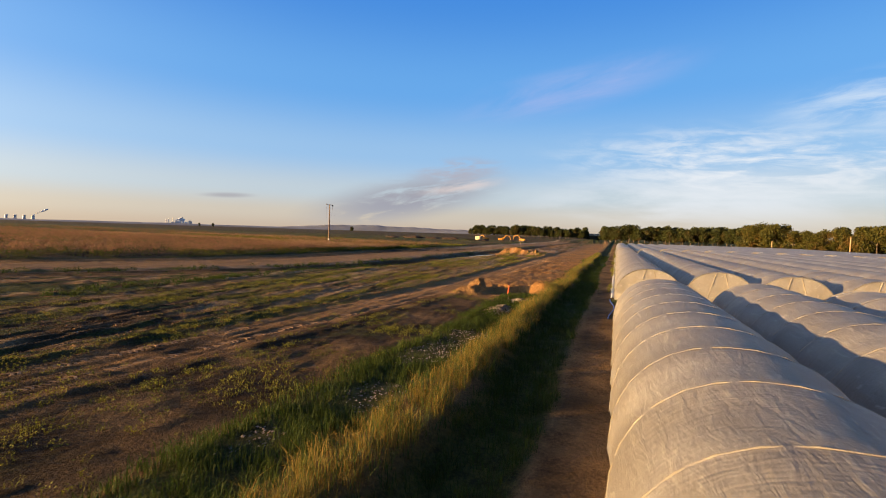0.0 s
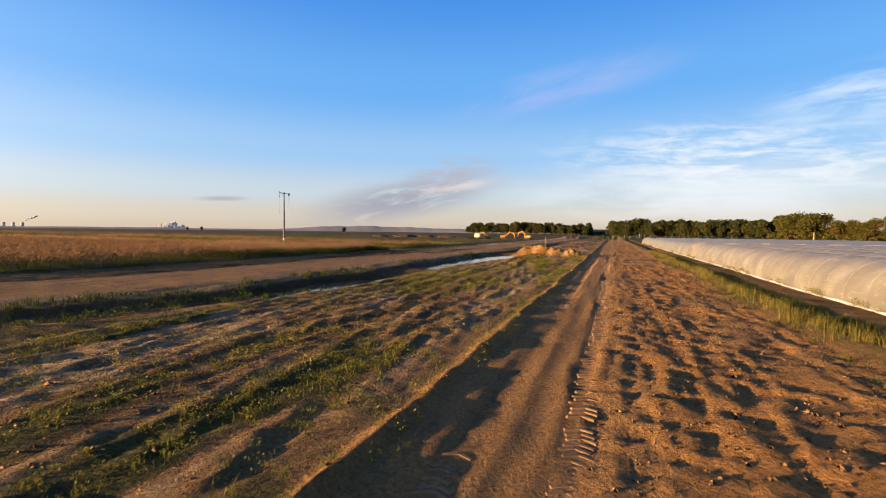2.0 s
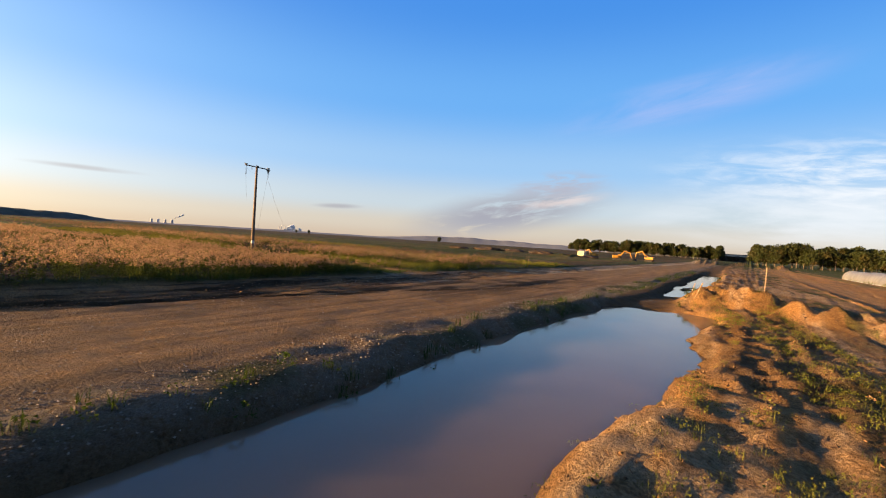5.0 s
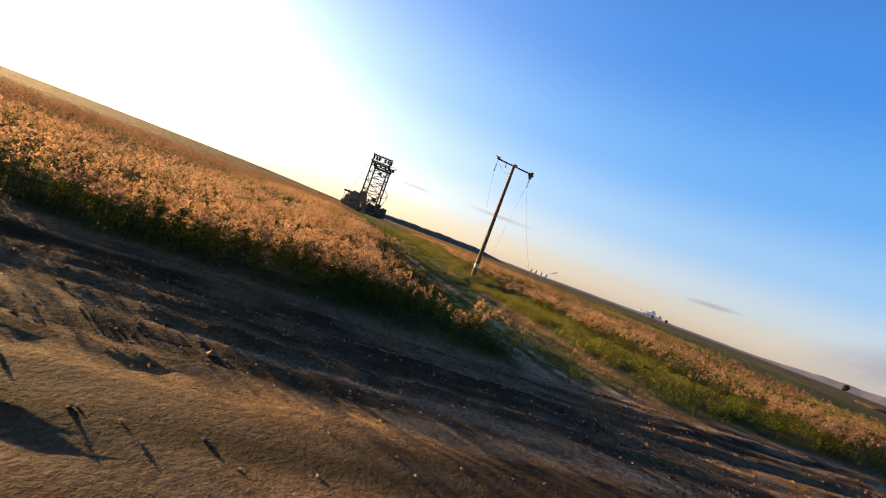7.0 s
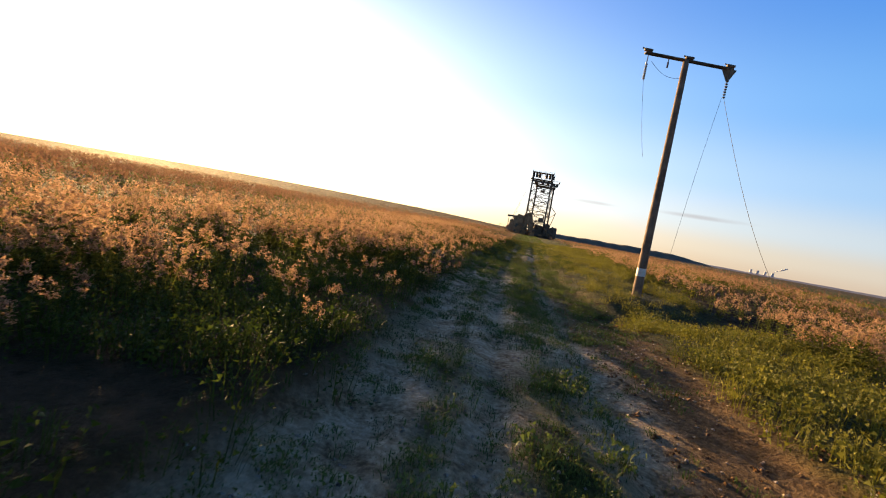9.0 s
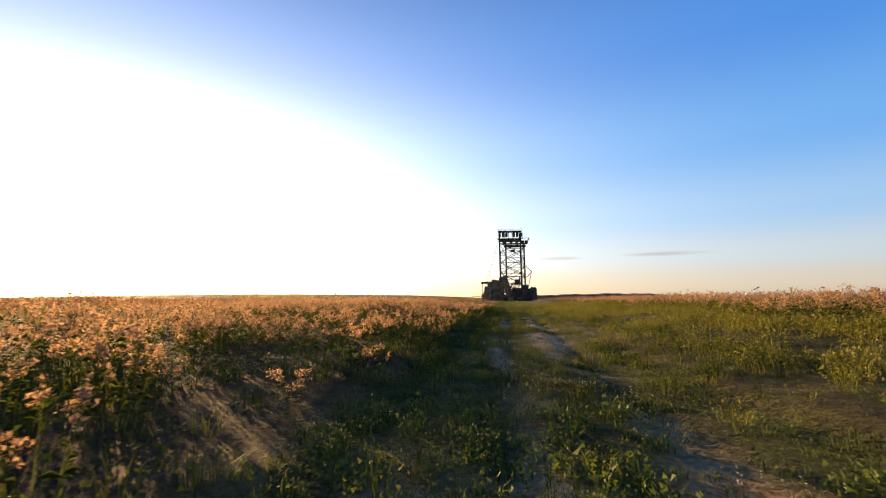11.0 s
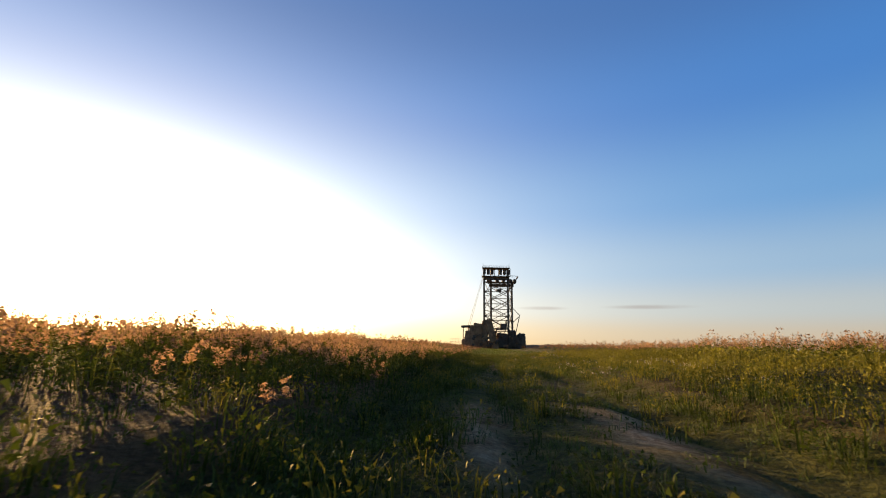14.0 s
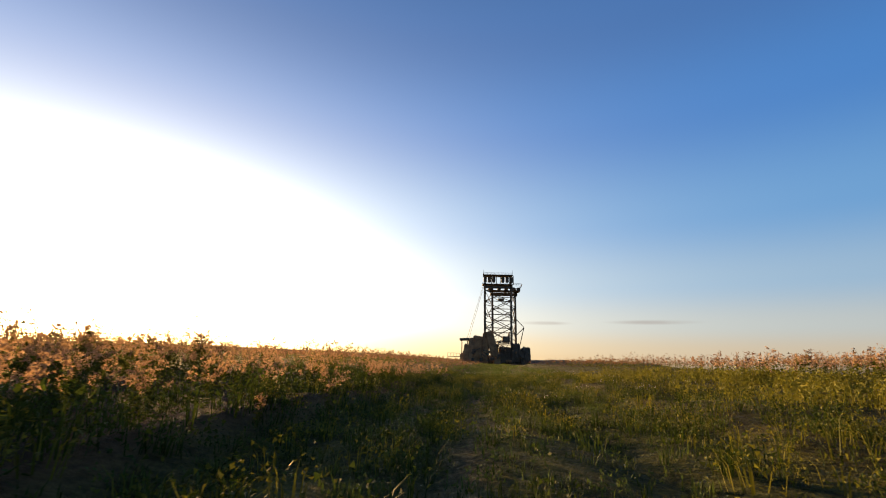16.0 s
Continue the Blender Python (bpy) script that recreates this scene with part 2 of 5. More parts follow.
# muddy standing water
water_mat, k = material("pool_water")
pos = k.add("ShaderNodeTexCoord").outputs["Object"]
s = principled(k, k.mix(k.noise(pos, 0.4), (0.150, 0.100, 0.066), (0.175, 0.120, 0.080)), 0.04, spec=0.12)
s.subsurface_method = "BURLEY"
s.inputs["Subsurface Weight"].default_value, s.inputs["Subsurface Scale"].default_value = 1.0, 3.0
s.inputs["Subsurface Radius"].default_value = (1.0, 0.9, 0.8)
finish(k, s, k.noise(pos, 3.0, 2.0), 0.02, 0.02)

# worn translucent film over the tunnels
film_mat, k = material("tunnel_film")
pos = k.add("ShaderNodeTexCoord").outputs["Object"]
mapped = k.add("ShaderNodeMapping")
k.link(pos, mapped.inputs[0])
mapped.inputs["Scale"].default_value = (2.2, 22.0, 2.2)
folds = k.noise(mapped.outputs[0], 1.0, 4.0, 0.6, 0.3)
dirty = k.noise(pos, 0.7, 4.0)
tone = k.mix(k.ramp(dirty, 0.35, 0.7), (0.27, 0.255, 0.232), (0.40, 0.382, 0.348))
place = k.add("ShaderNodeSeparateXYZ")
k.link(pos, place.inputs[0])
bay = k.add("ShaderNodeTexWhiteNoise")
bay.noise_dimensions = "1D"
k.link(k.math("FLOOR", k.math("DIVIDE", k.math("ADD", place.outputs[1], k.math("MULTIPLY", dirty, 0.25)), 2.0)), bay.inputs["W"])
tone = k.mix(k.math("MULTIPLY", bay.outputs["Value"], 0.55), tone, (0.20, 0.19, 0.175))
# dark streaks along the folds: crop shade put into the film's colour
tone = k.mix(k.math("MULTIPLY", k.ramp(folds, 0.50, 0.68), 0.25), tone, (0.22, 0.20, 0.175))
along = k.add("ShaderNodeMapping")
k.link(pos, along.inputs[0])
along.inputs["Scale"].default_value = (3.0, 0.8, 3.0)
along.inputs["Rotation"].default_value = (0.0, 0.0, 0.5)
crease_sheen = k.noise(along.outputs[0], 1.6, 5.0, 0.65, 0.8)
# sheen on the diagonal creases and shade between them, painted into the tone
tone = k.mix(k.math("MULTIPLY", k.ramp(crease_sheen, 0.56, 0.72), 0.55), tone, (0.62, 0.58, 0.52))
tone = k.mix(k.math("MULTIPLY", k.ramp(crease_sheen, 0.44, 0.32), 0.35), tone, (0.22, 0.20, 0.17))
folds = k.math("ADD", k.math("MULTIPLY", folds, 0.5), k.math("MULTIPLY", crease_sheen, 0.9))
front = principled(k, tone, 0.34, spec=0.5)
back = k.add("ShaderNodeBsdfTranslucent")
k.link(tone, back.inputs[0])
both = k.add("ShaderNodeMixShader")
both.inputs[0].default_value = 0.38
k.link(front.outputs[0], both.inputs[1]), k.link(back.outputs[0], both.inputs[2])
clear = k.add("ShaderNodeBsdfTransparent")
thin = k.add("ShaderNodeMixShader")
thin.inputs[0].default_value = 0.12
k.link(both.outputs[0], thin.inputs[1]), k.link(clear.outputs[0], thin.inputs[2])
bump = k.add("ShaderNodeBump")
bump.inputs["Strength"].default_value, bump.inputs["Distance"].default_value = 0.8, 0.07
k.link(folds, bump.inputs["Height"]), k.link(bump.outputs[0], front.inputs["Normal"])
k.link(thin.outputs[0], k.add("ShaderNodeOutputMaterial").inputs[0])

hoop_mat = surface("galvanised_hoop", (0.20, 0.18, 0.14), (0.30, 0.27, 0.21), 4.0, 0.5, 0.2)
wood_mat = surface("weathered_wood", (0.085, 0.055, 0.036), (0.19, 0.125, 0.080), 3.0, 0.85, fine=40)
stake_mat = surface("pale_wood", (0.24, 0.155, 0.085), (0.36, 0.25, 0.15), 6.0, 0.8)
orange_mat = surface("orange_paint", (0.72, 0.10, 0.03), (0.85, 0.16, 0.05), 8.0, 0.6)
band_mat = surface("pale_band", (0.40, 0.38, 0.34), (0.55, 0.53, 0.48), 8.0, 0.5)
steel_mat = surface("dark_steel", (0.060, 0.045, 0.032), (0.150, 0.112, 0.080), 1.2, 0.7, 0.3)
rust_mat = surface("rusty_tan_plate", (0.17, 0.092, 0.044), (0.34, 0.195, 0.098), 0.5, 0.85)
ceramic_mat = surface("brown_insulator", (0.04, 0.022, 0.015), (0.08, 0.045, 0.03), 9.0, 0.25, spec=0.5)
wire_mat = surface("wire", (0.05, 0.048, 0.045), (0.09, 0.086, 0.082), 9.0, 0.8, 0.1)
yellow_mat = surface("machine_yellow", (0.29, 0.130, 0.012), (0.41, 0.205, 0.025), 0.8, 0.55)
rubber_mat = surface("track_black", (0.02, 0.018, 0.016), (0.05, 0.042, 0.035), 3.0, 0.8)
glass_dark = surface("cab_glass", (0.02, 0.025, 0.03), (0.04, 0.05, 0.055), 1.0, 0.1, spec=0.6)
white_mat = surface("white_tank", (0.40, 0.34, 0.20), (0.52, 0.45, 0.28), 1.0, 0.6)
concrete_mat = surface("concrete", (0.30, 0.27, 0.23), (0.45, 0.41, 0.36), 0.4, 0.9)
dark_concrete_mat = surface("dark_concrete", (0.06, 0.055, 0.05), (0.12, 0.11, 0.10), 0.4, 0.95)
# wall colour greyed to carry the haze of distance
plant_mat = surface("haze_tinted_wall", (0.45, 0.43, 0.43), (0.53, 0.50, 0.50), 0.01, 0.9)
steam_mat = surface("steam", (0.55, 0.55, 0.57), (0.64, 0.63, 0.64), 0.01, 1.0)
# blue-grey air haze mixed straight into the far hills' colour
hill_mat = surface("haze_tinted_woods", (0.115, 0.13, 0.165), (0.16, 0.17, 0.20), 0.002, 1.0)
wood_far_mat = surface("far_woods", (0.050, 0.050, 0.040), (0.095, 0.085, 0.062), 0.03, 1.0)
stone_mat = surface("gravel_stone", (0.15, 0.115, 0.09), (0.37, 0.31, 0.26), 2.5, 0.9)
clod_mat = surface("earth_clod", (0.085, 0.044, 0.020), (0.20, 0.11, 0.05), 3.0, 0.95)
tread_mat = surface("pressed_earth", (0.09, 0.055, 0.03), (0.18, 0.108, 0.058), 2.0, 0.95)
hose_mat = surface("blue_hose", (0.03, 0.07, 0.30), (0.06, 0.12, 0.42), 5.0, 0.4)
white_film_mat = surface("white_ground_film", (0.36, 0.35, 0.33), (0.52, 0.51, 0.48), 2.0, 0.5)
bark_mat = surface("bark", (0.075, 0.055, 0.04), (0.17, 0.13, 0.095), 1.5, 0.95)

crown_mat = leafy("tree_leaves", (0.012, 0.017, 0.005), (0.045, 0.052, 0.011), 0.2, (0.055, 0.040, 0.012))
near_crown_mat = leafy("oak_leaves", (0.016, 0.022, 0.004), (0.075, 0.068, 0.012), 0.2, (0.085, 0.052, 0.014))
green_mat = leafy("green_blades", (0.030, 0.056, 0.010), (0.105, 0.135, 0.030), 0.36)
lush_mat = leafy("dark_green_blades", (0.013, 0.025, 0.003), (0.052, 0.074, 0.010), 0.36)
dry_mat = leafy("dry_grass", (0.12, 0.085, 0.016), (0.31, 0.215, 0.050), 0.5)
weed_leaf_mat = leafy("weed_leaves", (0.030, 0.044, 0.007), (0.125, 0.132, 0.024), 0.52)
weed_head_mat = leafy("faded_flower_heads", (0.17, 0.100, 0.057), (0.37, 0.230, 0.135), 0.62)
distant_head_mat = leafy("distant_flower_heads", (0.11, 0.060, 0.035), (0.23, 0.130, 0.076), 0.45)
herb_mat = leafy("yellow_green_herb", (0.045, 0.056, 0.008), (0.190, 0.175, 0.022), 0.36)
petal_mat = leafy("white_petals", (0.30, 0.285, 0.24), (0.55, 0.52, 0.46), 0.3)
dug_mat = surface("dug_earth", (0.016, 0.010, 0.006), (0.050, 0.031, 0.018), 0.8, 0.95)


# ---- shapes ----
def part(name, bm, mat, parent=None, label="", smooth=False):
    """Links a bmesh as one mesh object, under a thing or a part if one is given."""
    mesh = bpy.data.meshes.new(name)
    bm.to_mesh(mesh)
    bm.free()
    if smooth:
        mesh.polygons.foreach_set("use_smooth", [True] * len(mesh.polygons))
    mesh.materials.append(mat)
    ob = new(name, mesh)
    ob.parent = parent
    if label:
        tagged(ob, label)
    return ob


def thing(name, place, label, category, group="", turn=0.0):
    ob = new(name)
    ob.matrix_world = pose(*place, 0, 0, turn)
    ob.empty_display_size = 0.2
    return tagged(ob, label, category, group)


def box(bm, size, at=(0, 0, 0), turn=(0, 0, 0), bevel=0.0):
    made = bmesh.ops.create_cube(bm, size=1.0)["verts"]
    m = pose(*at, *turn) @ Matrix.Diagonal((*size, 1))
    if bevel:
        edges = list({e for v in made for e in v.link_edges})
        bmesh.ops.transform(bm, matrix=Matrix.Diagonal((*size, 1)), verts=made)
        out = bmesh.ops.bevel(bm, geom=edges, offset=bevel, segments=1, affect="EDGES")
        bmesh.ops.transform(bm, matrix=pose(*at, *turn), verts=list({v for f in out["faces"] for v in f.verts} | {v for v in made if v.is_valid}))
    else:
        bmesh.ops.transform(bm, matrix=m, verts=made)
    return bm


def bar(bm, a, b, r0, r1=None, sides=6):
    """A round bar from a to b."""
    a, b = Vector(a), Vector(b)
    d = b - a
    made = bmesh.ops.create_cone(bm, cap_ends=True, segments=sides, radius1=r0, radius2=r0 if r1 is None else r1, depth=d.length)["verts"]
    bmesh.ops.transform(bm, matrix=Matrix.Translation((a + b) / 2) @ d.to_track_quat("Z", "Y").to_matrix().to_4x4(), verts=made)
    return bm


def tube(bm, points, r, sides=6):
    """A round tube along a bent line."""
    rings = []
    for i, p in enumerate(points):
        p = Vector(p)
        d = Vector(points[min(i + 1, len(points) - 1)]) - Vector(points[max(i - 1, 0)])
        q = d.to_track_quat("Z", "Y")
        rings.append([bm.verts.new(p + q @ Vector((r * math.cos(a), r * math.sin(a), 0))) for a in (2 * math.pi * j / sides for j in range(sides))])
    for u, v in zip(rings, rings[1:]):
        for j in range(sides):
            bm.faces.new((u[j], u[(j + 1) % sides], v[(j + 1) % sides], v[j]))
    return bm


# ---- noise over the plan ----
TABLES = {}


def lattice_noise(x, y, seed):
    if seed not in TABLES:
        TABLES[seed] = np.random.RandomState(seed).rand(256, 256)
    table = TABLES[seed]
    xi, yi = np.floor(x).astype(np.int64), np.floor(y).astype(np.int64)
    fx, fy = x - xi, y - yi
    fx, fy = fx * fx * (3 - 2 * fx), fy * fy * (3 - 2 * fy)
    a, b = table[xi % 256, yi % 256], table[(xi + 1) % 256, yi % 256]
    c, d = table[xi % 256, (yi + 1) % 256], table[(xi + 1) % 256, (yi + 1) % 256]
    return (a + (b - a) * fx) * (1 - fy) + (c + (d - c) * fx) * fy - 0.5


def rough_noise(x, y, size, seed, octaves=3):
    total = 0.0
    for o in range(octaves):
        total = total + lattice_noise(x / size * 2 ** o + 7.3 * o, y / size * 2 ** o + 3.1 * o, seed + o) * 0.5 ** o
    return total


def step(a, b, x):
    u = np.clip((x - a) / (b - a), 0, 1)
    return u * u * (3 - 2 * u)


def band(x, a, b, soft):
    return step(a - soft, a + soft, x) * (1 - step(b - soft, b + soft, x))


def hump(x, y, x0, y0, rx, ry):
    return np.exp(-((x - x0) / rx) ** 2 - ((y - y0) / ry) ** 2)


# ---- the plan: strips along y, from the tunnels (x > 1.8) over the site to the weeds (x < -41) ----
FIELD, TRACK_S, TRACK_N = -41.3, 92.4, 97.0


def lanes(x, y):
    """x as the strips see it: the road and the ditch bend away towards the south, edges wander a little."""
    bend = -0.011 * np.clip(50 - y, 0, 60) ** 2 * step(-12, -21, x)
    bent = np.where(x < -12, np.minimum(x - bend, np.maximum(x, -15.0)), x - bend)
    return bent + 0.7 * rough_noise(x, y, 6.0, 11) * step(2.5, -2.0, x)


def ridged(x, y, size, seed):
    """Sharp crests between smooth hollows, 0 to 1."""
    return np.clip(1 - 4.5 * np.abs(rough_noise(x, y, size, seed, 3)), 0, 1)


def road_edge(y):
    """Where the rutted verge meets the road: it swings east towards the track's mouth."""
    return -36.4 + 0.25 * np.logaddexp(0, (y - 72) / 2.0) * 2.0 - 0.25 * np.logaddexp(0, (y - 92) / 2.0) * 2.0


def berm_line(y):
    return -10.95 - 0.095 * np.clip(26 - y, 0, 40) + 0.25 * rough_noise(y * 0, y, 5.0, 201, 3)


def veer(x):
    """How far the field track has drifted north on its way to the mining machine."""
    return 0.06 * np.logaddexp(0.0, (-66 - x) / 6.0) * 6.0


def track_zone(x, y):
    return band(y - veer(x) + 0.5 * rough_noise(x, y, 4.0, 23), TRACK_S, TRACK_N + 0.8 * step(-70, -62, x), 0.35) * step(FIELD + 1.5, FIELD - 0.8, x)


def worn(x, y):
    """Bare wheel lane that stays open where the rest of the track is grown over."""
    v = y - veer(x) - 0.5 * rough_noise(x, y, 5.0, 191)
    open_ground = 0.40 * band(v, 94.9, 97.5, 0.5) * (1 - step(-94, -100, x))
    return (open_ground + np.exp(-((v - 95.7) / 0.62) ** 2) + 0.9 * np.exp(-((v - 94.2) / 0.26) ** 2)) * step(-70, -80, x) * np.clip(0.7 + 2.2 * rough_noise(x, y, 2.2, 193, 2), 0, 1) * (1 - 0.6 * step(-98, -116, x))


def verdure(x, y):
    """How green the track is across its width: wheel lanes bare, the middle and the rims grown over."""
    v = y - veer(x) - 0.3 * rough_noise(x, y, 7.0, 179)
    return 0.75 * np.exp(-((v - 95.1) / 0.45) ** 2) + 0.65 * np.exp(-((v - 93.75) / 0.22) ** 2) + 0.5 * np.exp(-((v - 92.6) / 0.4) ** 2) + 0.3 * np.exp(-((v - 96.6) / 0.3) ** 2) - 0.05


def site_zone(x, y):
    return band(lanes(x, y), -8.2, -2.6, 0.4) * step(22, 29, y)


def field_zone(x, y):
    return step(FIELD + 0.5, FIELD - 0.7, lanes(x, y)) * (1 - track_zone(x, y))


def height(x, y):
    s = lanes(x, y)
    small = rough_noise(x, y, 1.1, 31, 3)
    large = rough_noise(x, y, 7.0, 37, 3)
    z = (0.05 * large + 0.03 * small) * (1 - 0.75 * band(s, -35.2, -27.4, 0.5))
    streak = rough_noise(x * 3.2, y * 0.22, 1.0, 171, 3)
    z = z + step(-4, -9, s) * step(-41.5, -40.5, s) * (0.025 + 0.04 * step(-26, -29, s)) * streak * (1 - 0.4 * band(s, -35, -27.5, 0.4))
    # verge beside the tunnels
    z = z - 0.12 * band(s, -1.2, 0.4, 0.3) + 0.20 * np.exp(-((s + 1.9) / 0.6) ** 2)
    z = z + 0.10 * band(s, -4.4, -2.4, 0.4) * (1 + small) * (1 - step(22, 27, y))
    # bare earth and the haul lane with its ruts
    site = band(s, -8.2, -2.6, 0.4) * step(22, 29, y)
    z = z + site * (0.045 * ridged(x * 0.55 + y * 0.2, y * 1.5 - x * 0.5, 0.9, 41) + 0.045 * ridged(x * 1.9, y * 0.2, 0.9, 42) + 0.09 * rough_noise(x, y, 0.5, 45, 2) + 0.02)
    lane_x = berm_line(y)
    z = z - 0.03 * band(x - lane_x, 0.5, 3.5, 0.4)
    z = z + (0.115 + 0.09 * small) * np.exp(-((x - lane_x + 0.05) / 0.14) ** 2) * (1 - 0.35 * (1 - step(12, 26, y)))
    z = z + 0.035 * ridged((x - lane_x) * 2.6, y * 0.10, 1.0, 213) * band(x - lane_x, 1.9, 5.2, 0.5) * step(6, 14, y)
    for off in (1.2, 2.65):
        z = z - 0.016 * np.exp(-((x - lane_x - off) / 0.24) ** 4) + 0.012 * np.exp(-((np.abs(x - lane_x - off) - 0.40) / 0.10) ** 2)
    z = z + (0.04 + 0.06 * small) * np.exp(-((x - lane_x - 3.95) / 0.30) ** 2) * (1 - step(23, 30, y))
    # churned ground with ruts along it
    wild = band(s, -21.5, -11.8, 0.7)
    u, w = x * 0.985 + y * 0.17, y * 0.985 - x * 0.17
    fins = ridged(u * 1.6, w * 0.8, 0.75, 205) * np.clip(0.45 + 2.2 * rough_noise(x, y, 3.2, 209, 2), 0, 1)
    z = z + wild * (0.050 * ridged(u * 1.7, w * 0.11, 1.0, 43) + 0.040 * rough_noise(x, y, 0.40, 47, 2) + 0.034 * rough_noise(x, y, 0.26, 49, 1) + (0.022 + 0.05 * hump(x, y, -14, 38, 2.4, 6.0)) * fins - 0.03)
    for rx, deep in ((-13.4, 0.05), (-14.2, 0.03), (-15.3, 0.06), (-16.1, 0.035), (-17.4, 0.04), (-18.3, 0.05), (-19.4, 0.05)):
        z = z - wild * deep * np.exp(-((s - rx - 0.03 * (y - 40) * math.cos(rx)) / 0.20) ** 2)
    south = (1 - step(20, 27, y)) * band(s, -30, -4.6, 0.8)
    z = z + south * (0.022 * ridged(x * 1.3 + 0.12 * y, y * 0.10, 1.0, 217) + 0.03 * ridged(x * 1.2, y * 0.8, 0.6, 219) - 0.02)
    # ditch with pools
    wide = 1.7 + 1.15 * step(66, 76, y) * (1 - step(93, 98, y))
    deep = 0.26 + 0.84 * band(y, 64, 93, 1.5) + 0.42 * band(y, 43.5, 54.5, 1.2) + 0.5 * band(y, 106, 160, 3.0)
    deep = deep * step(12, 36, y) * (1 - step(170, 200, y))
    mid = -23.3 + 0.55 * step(70, 78, y)
    z = z - deep * np.exp(-(np.abs(s - mid + 0.9 * rough_noise(x, y, 3.5, 53)) / wide) ** 6) * (1 + 0.5 * small)
    z = z + 0.55 * hump(x, y, -23.0, 116.5, 0.8, 3.0) + band(s, -21.6, -16.0, 0.6) * step(60, 74, y) * (0.13 * ridged(x * 0.8, y * 1.1, 1.3, 59) + 0.05 * ridged(x * 1.5, y * 2.4, 0.7, 57) - 0.05)
    # bank, gravel road, rutted verge
    z = z + 0.07 * band(s, -27.6, -26.2, 0.4) * (1 + 1.5 * small)
    z = z + 0.12 * band(s, -35.2, -27.6, 0.8) + 0.03 * band(s, -34, -28, 1) * small
    verge = band(s, -41.0, -34.6, 0.5)
    z = z + verge * (0.05 * rough_noise(x * 2.2, y * 0.35, 1.0, 61, 4) + 0.06 * rough_noise(x, y, 0.5, 63, 2) + 0.02)
    edge = s - road_edge(y)
    for rx, d in ((-0.1, 0.07), (0.35, 0.10), (-0.6, 0.06)):
        z = z - d * np.exp(-((edge - rx - 0.12 * np.sin(y * 0.21 + rx * 9)) / 0.17) ** 2) * step(30, 50, y) * (1 - step(96, 110, y))
    for rx, d in ((-36.9, 0.05), (-37.6, 0.06), (-38.4, 0.07), (-39.1, 0.06), (-39.7, 0.07)):
        z = z - verge * d * np.exp(-((s - rx - 0.15 * np.sin(y * 0.13 + rx)) / 0.19) ** 2)
    # weed field, track through it, small ditch beside the pole
    z = z + field_zone(x, y) * (0.16 + 0.20 * rough_noise(x, y, 3.0, 67, 3))
    v = y - veer(x)
    z = z + field_zone(x, y) * step(-70, -84, x) * (0.30 * step(97.6, 101.5, v) + 0.22 * step(101, 108, v) + 0.12 * step(91.5, 88.0, v)) * (1 - step(-200, -260, x))
    tr = track_zone(x, y)
    for ry, d in ((93.1, 0.05), (94.3, 0.10), (95.9, 0.11)):
        z = z - tr * d * np.exp(-((y - veer(x) - ry - 0.2 * np.sin(x * 0.11) - 0.25 * rough_noise(x, y, 9.0, 71)) / 0.22) ** 2)
    z = z + tr * 0.06 * rough_noise(x, y, 0.9, 73, 3)
    along = (x + 66) * 0.70 + (y - 103.0) * -0.72
    across = (x + 66) * 0.72 + (y - 103.0) * 0.70
    z = z - 0.45 * np.exp(-(across / 1.6) ** 2 - (along / 9.0) ** 4)
    # gravel piles, dug hole and spoil heaps
    z = z + (0.26 + 0.2 * small) * (hump(x, y, -3.3, 17.7, 0.45, 0.8) + hump(x, y, -3.1, 21.5, 0.45, 0.8))
    lumpy = 0.75 + 1.2 * rough_noise(x, y, 0.7, 151, 3) + 0.5 * ridged(x, y, 0.6, 155)
    z = z + lumpy * (0.62 * hump(x, y, -6.5, 25.6, 0.75, 1.4) + 0.52 * hump(x, y, -2.9, 27.6, 0.9, 0.8) + 0.42 * hump(x, y, -4.7, 28.4, 1.6, 0.6) + 0.25 * hump(x, y, -7.3, 24.2, 0.5, 0.6))
    z = z - 0.55 * np.exp(-(((x + 4.8) / 1.45) ** 2 + ((y - 26.4) / 1.15) ** 2) ** 2) * (1 + 0.9 * small)
    for hx, hy, r, h in ((-19.7, 98.0, 2.0, 0.95), (-17.7, 97.0, 1.5, 0.8), (-14.6, 92.5, 1.7, 0.75), (-13.0, 90.0, 1.5, 0.7), (-16.2, 94.5, 1.2, 0.6), (-20.3, 104.0, 1.4, 0.5), (-31, 330, 9, 1.6), (-14, 340, 8, 1.8), (-5, 300, 6, 1.2), (-70, 230, 5, 1.0)):
        z = z + h * hump(x, y, hx, hy, r, r * 0.8) * (1 + 1.2 * small)
    # slow swell of the land far off
    z = z + 1.4 * step(350, 600, y) * step(-400, -100, x)
    z = z + 9.5 * hump(x, y, -640, -190, 330, 230) + 3.5 * hump(x, y, -760, 20, 260, 120)
    return z


def axis(*runs):
    out = []
    for a, b, d in runs:
        out.append(np.arange(a, b, d))
    return np.concatenate(out)


gx = axis((-4900, -1500, 300), (-1500, -500, 60), (-500, -180, 8), (-180, -125, 2.0), (-125, -64, 0.55), (-64, -42, 0.35), (-42, -34, 0.16), (-34, -22, 0.25), (-22, -2.5, 0.115), (-2.5, 3, 0.2), (3, 12, 0.7), (12, 120, 4), (120, 700, 40), (700, 4901, 300))
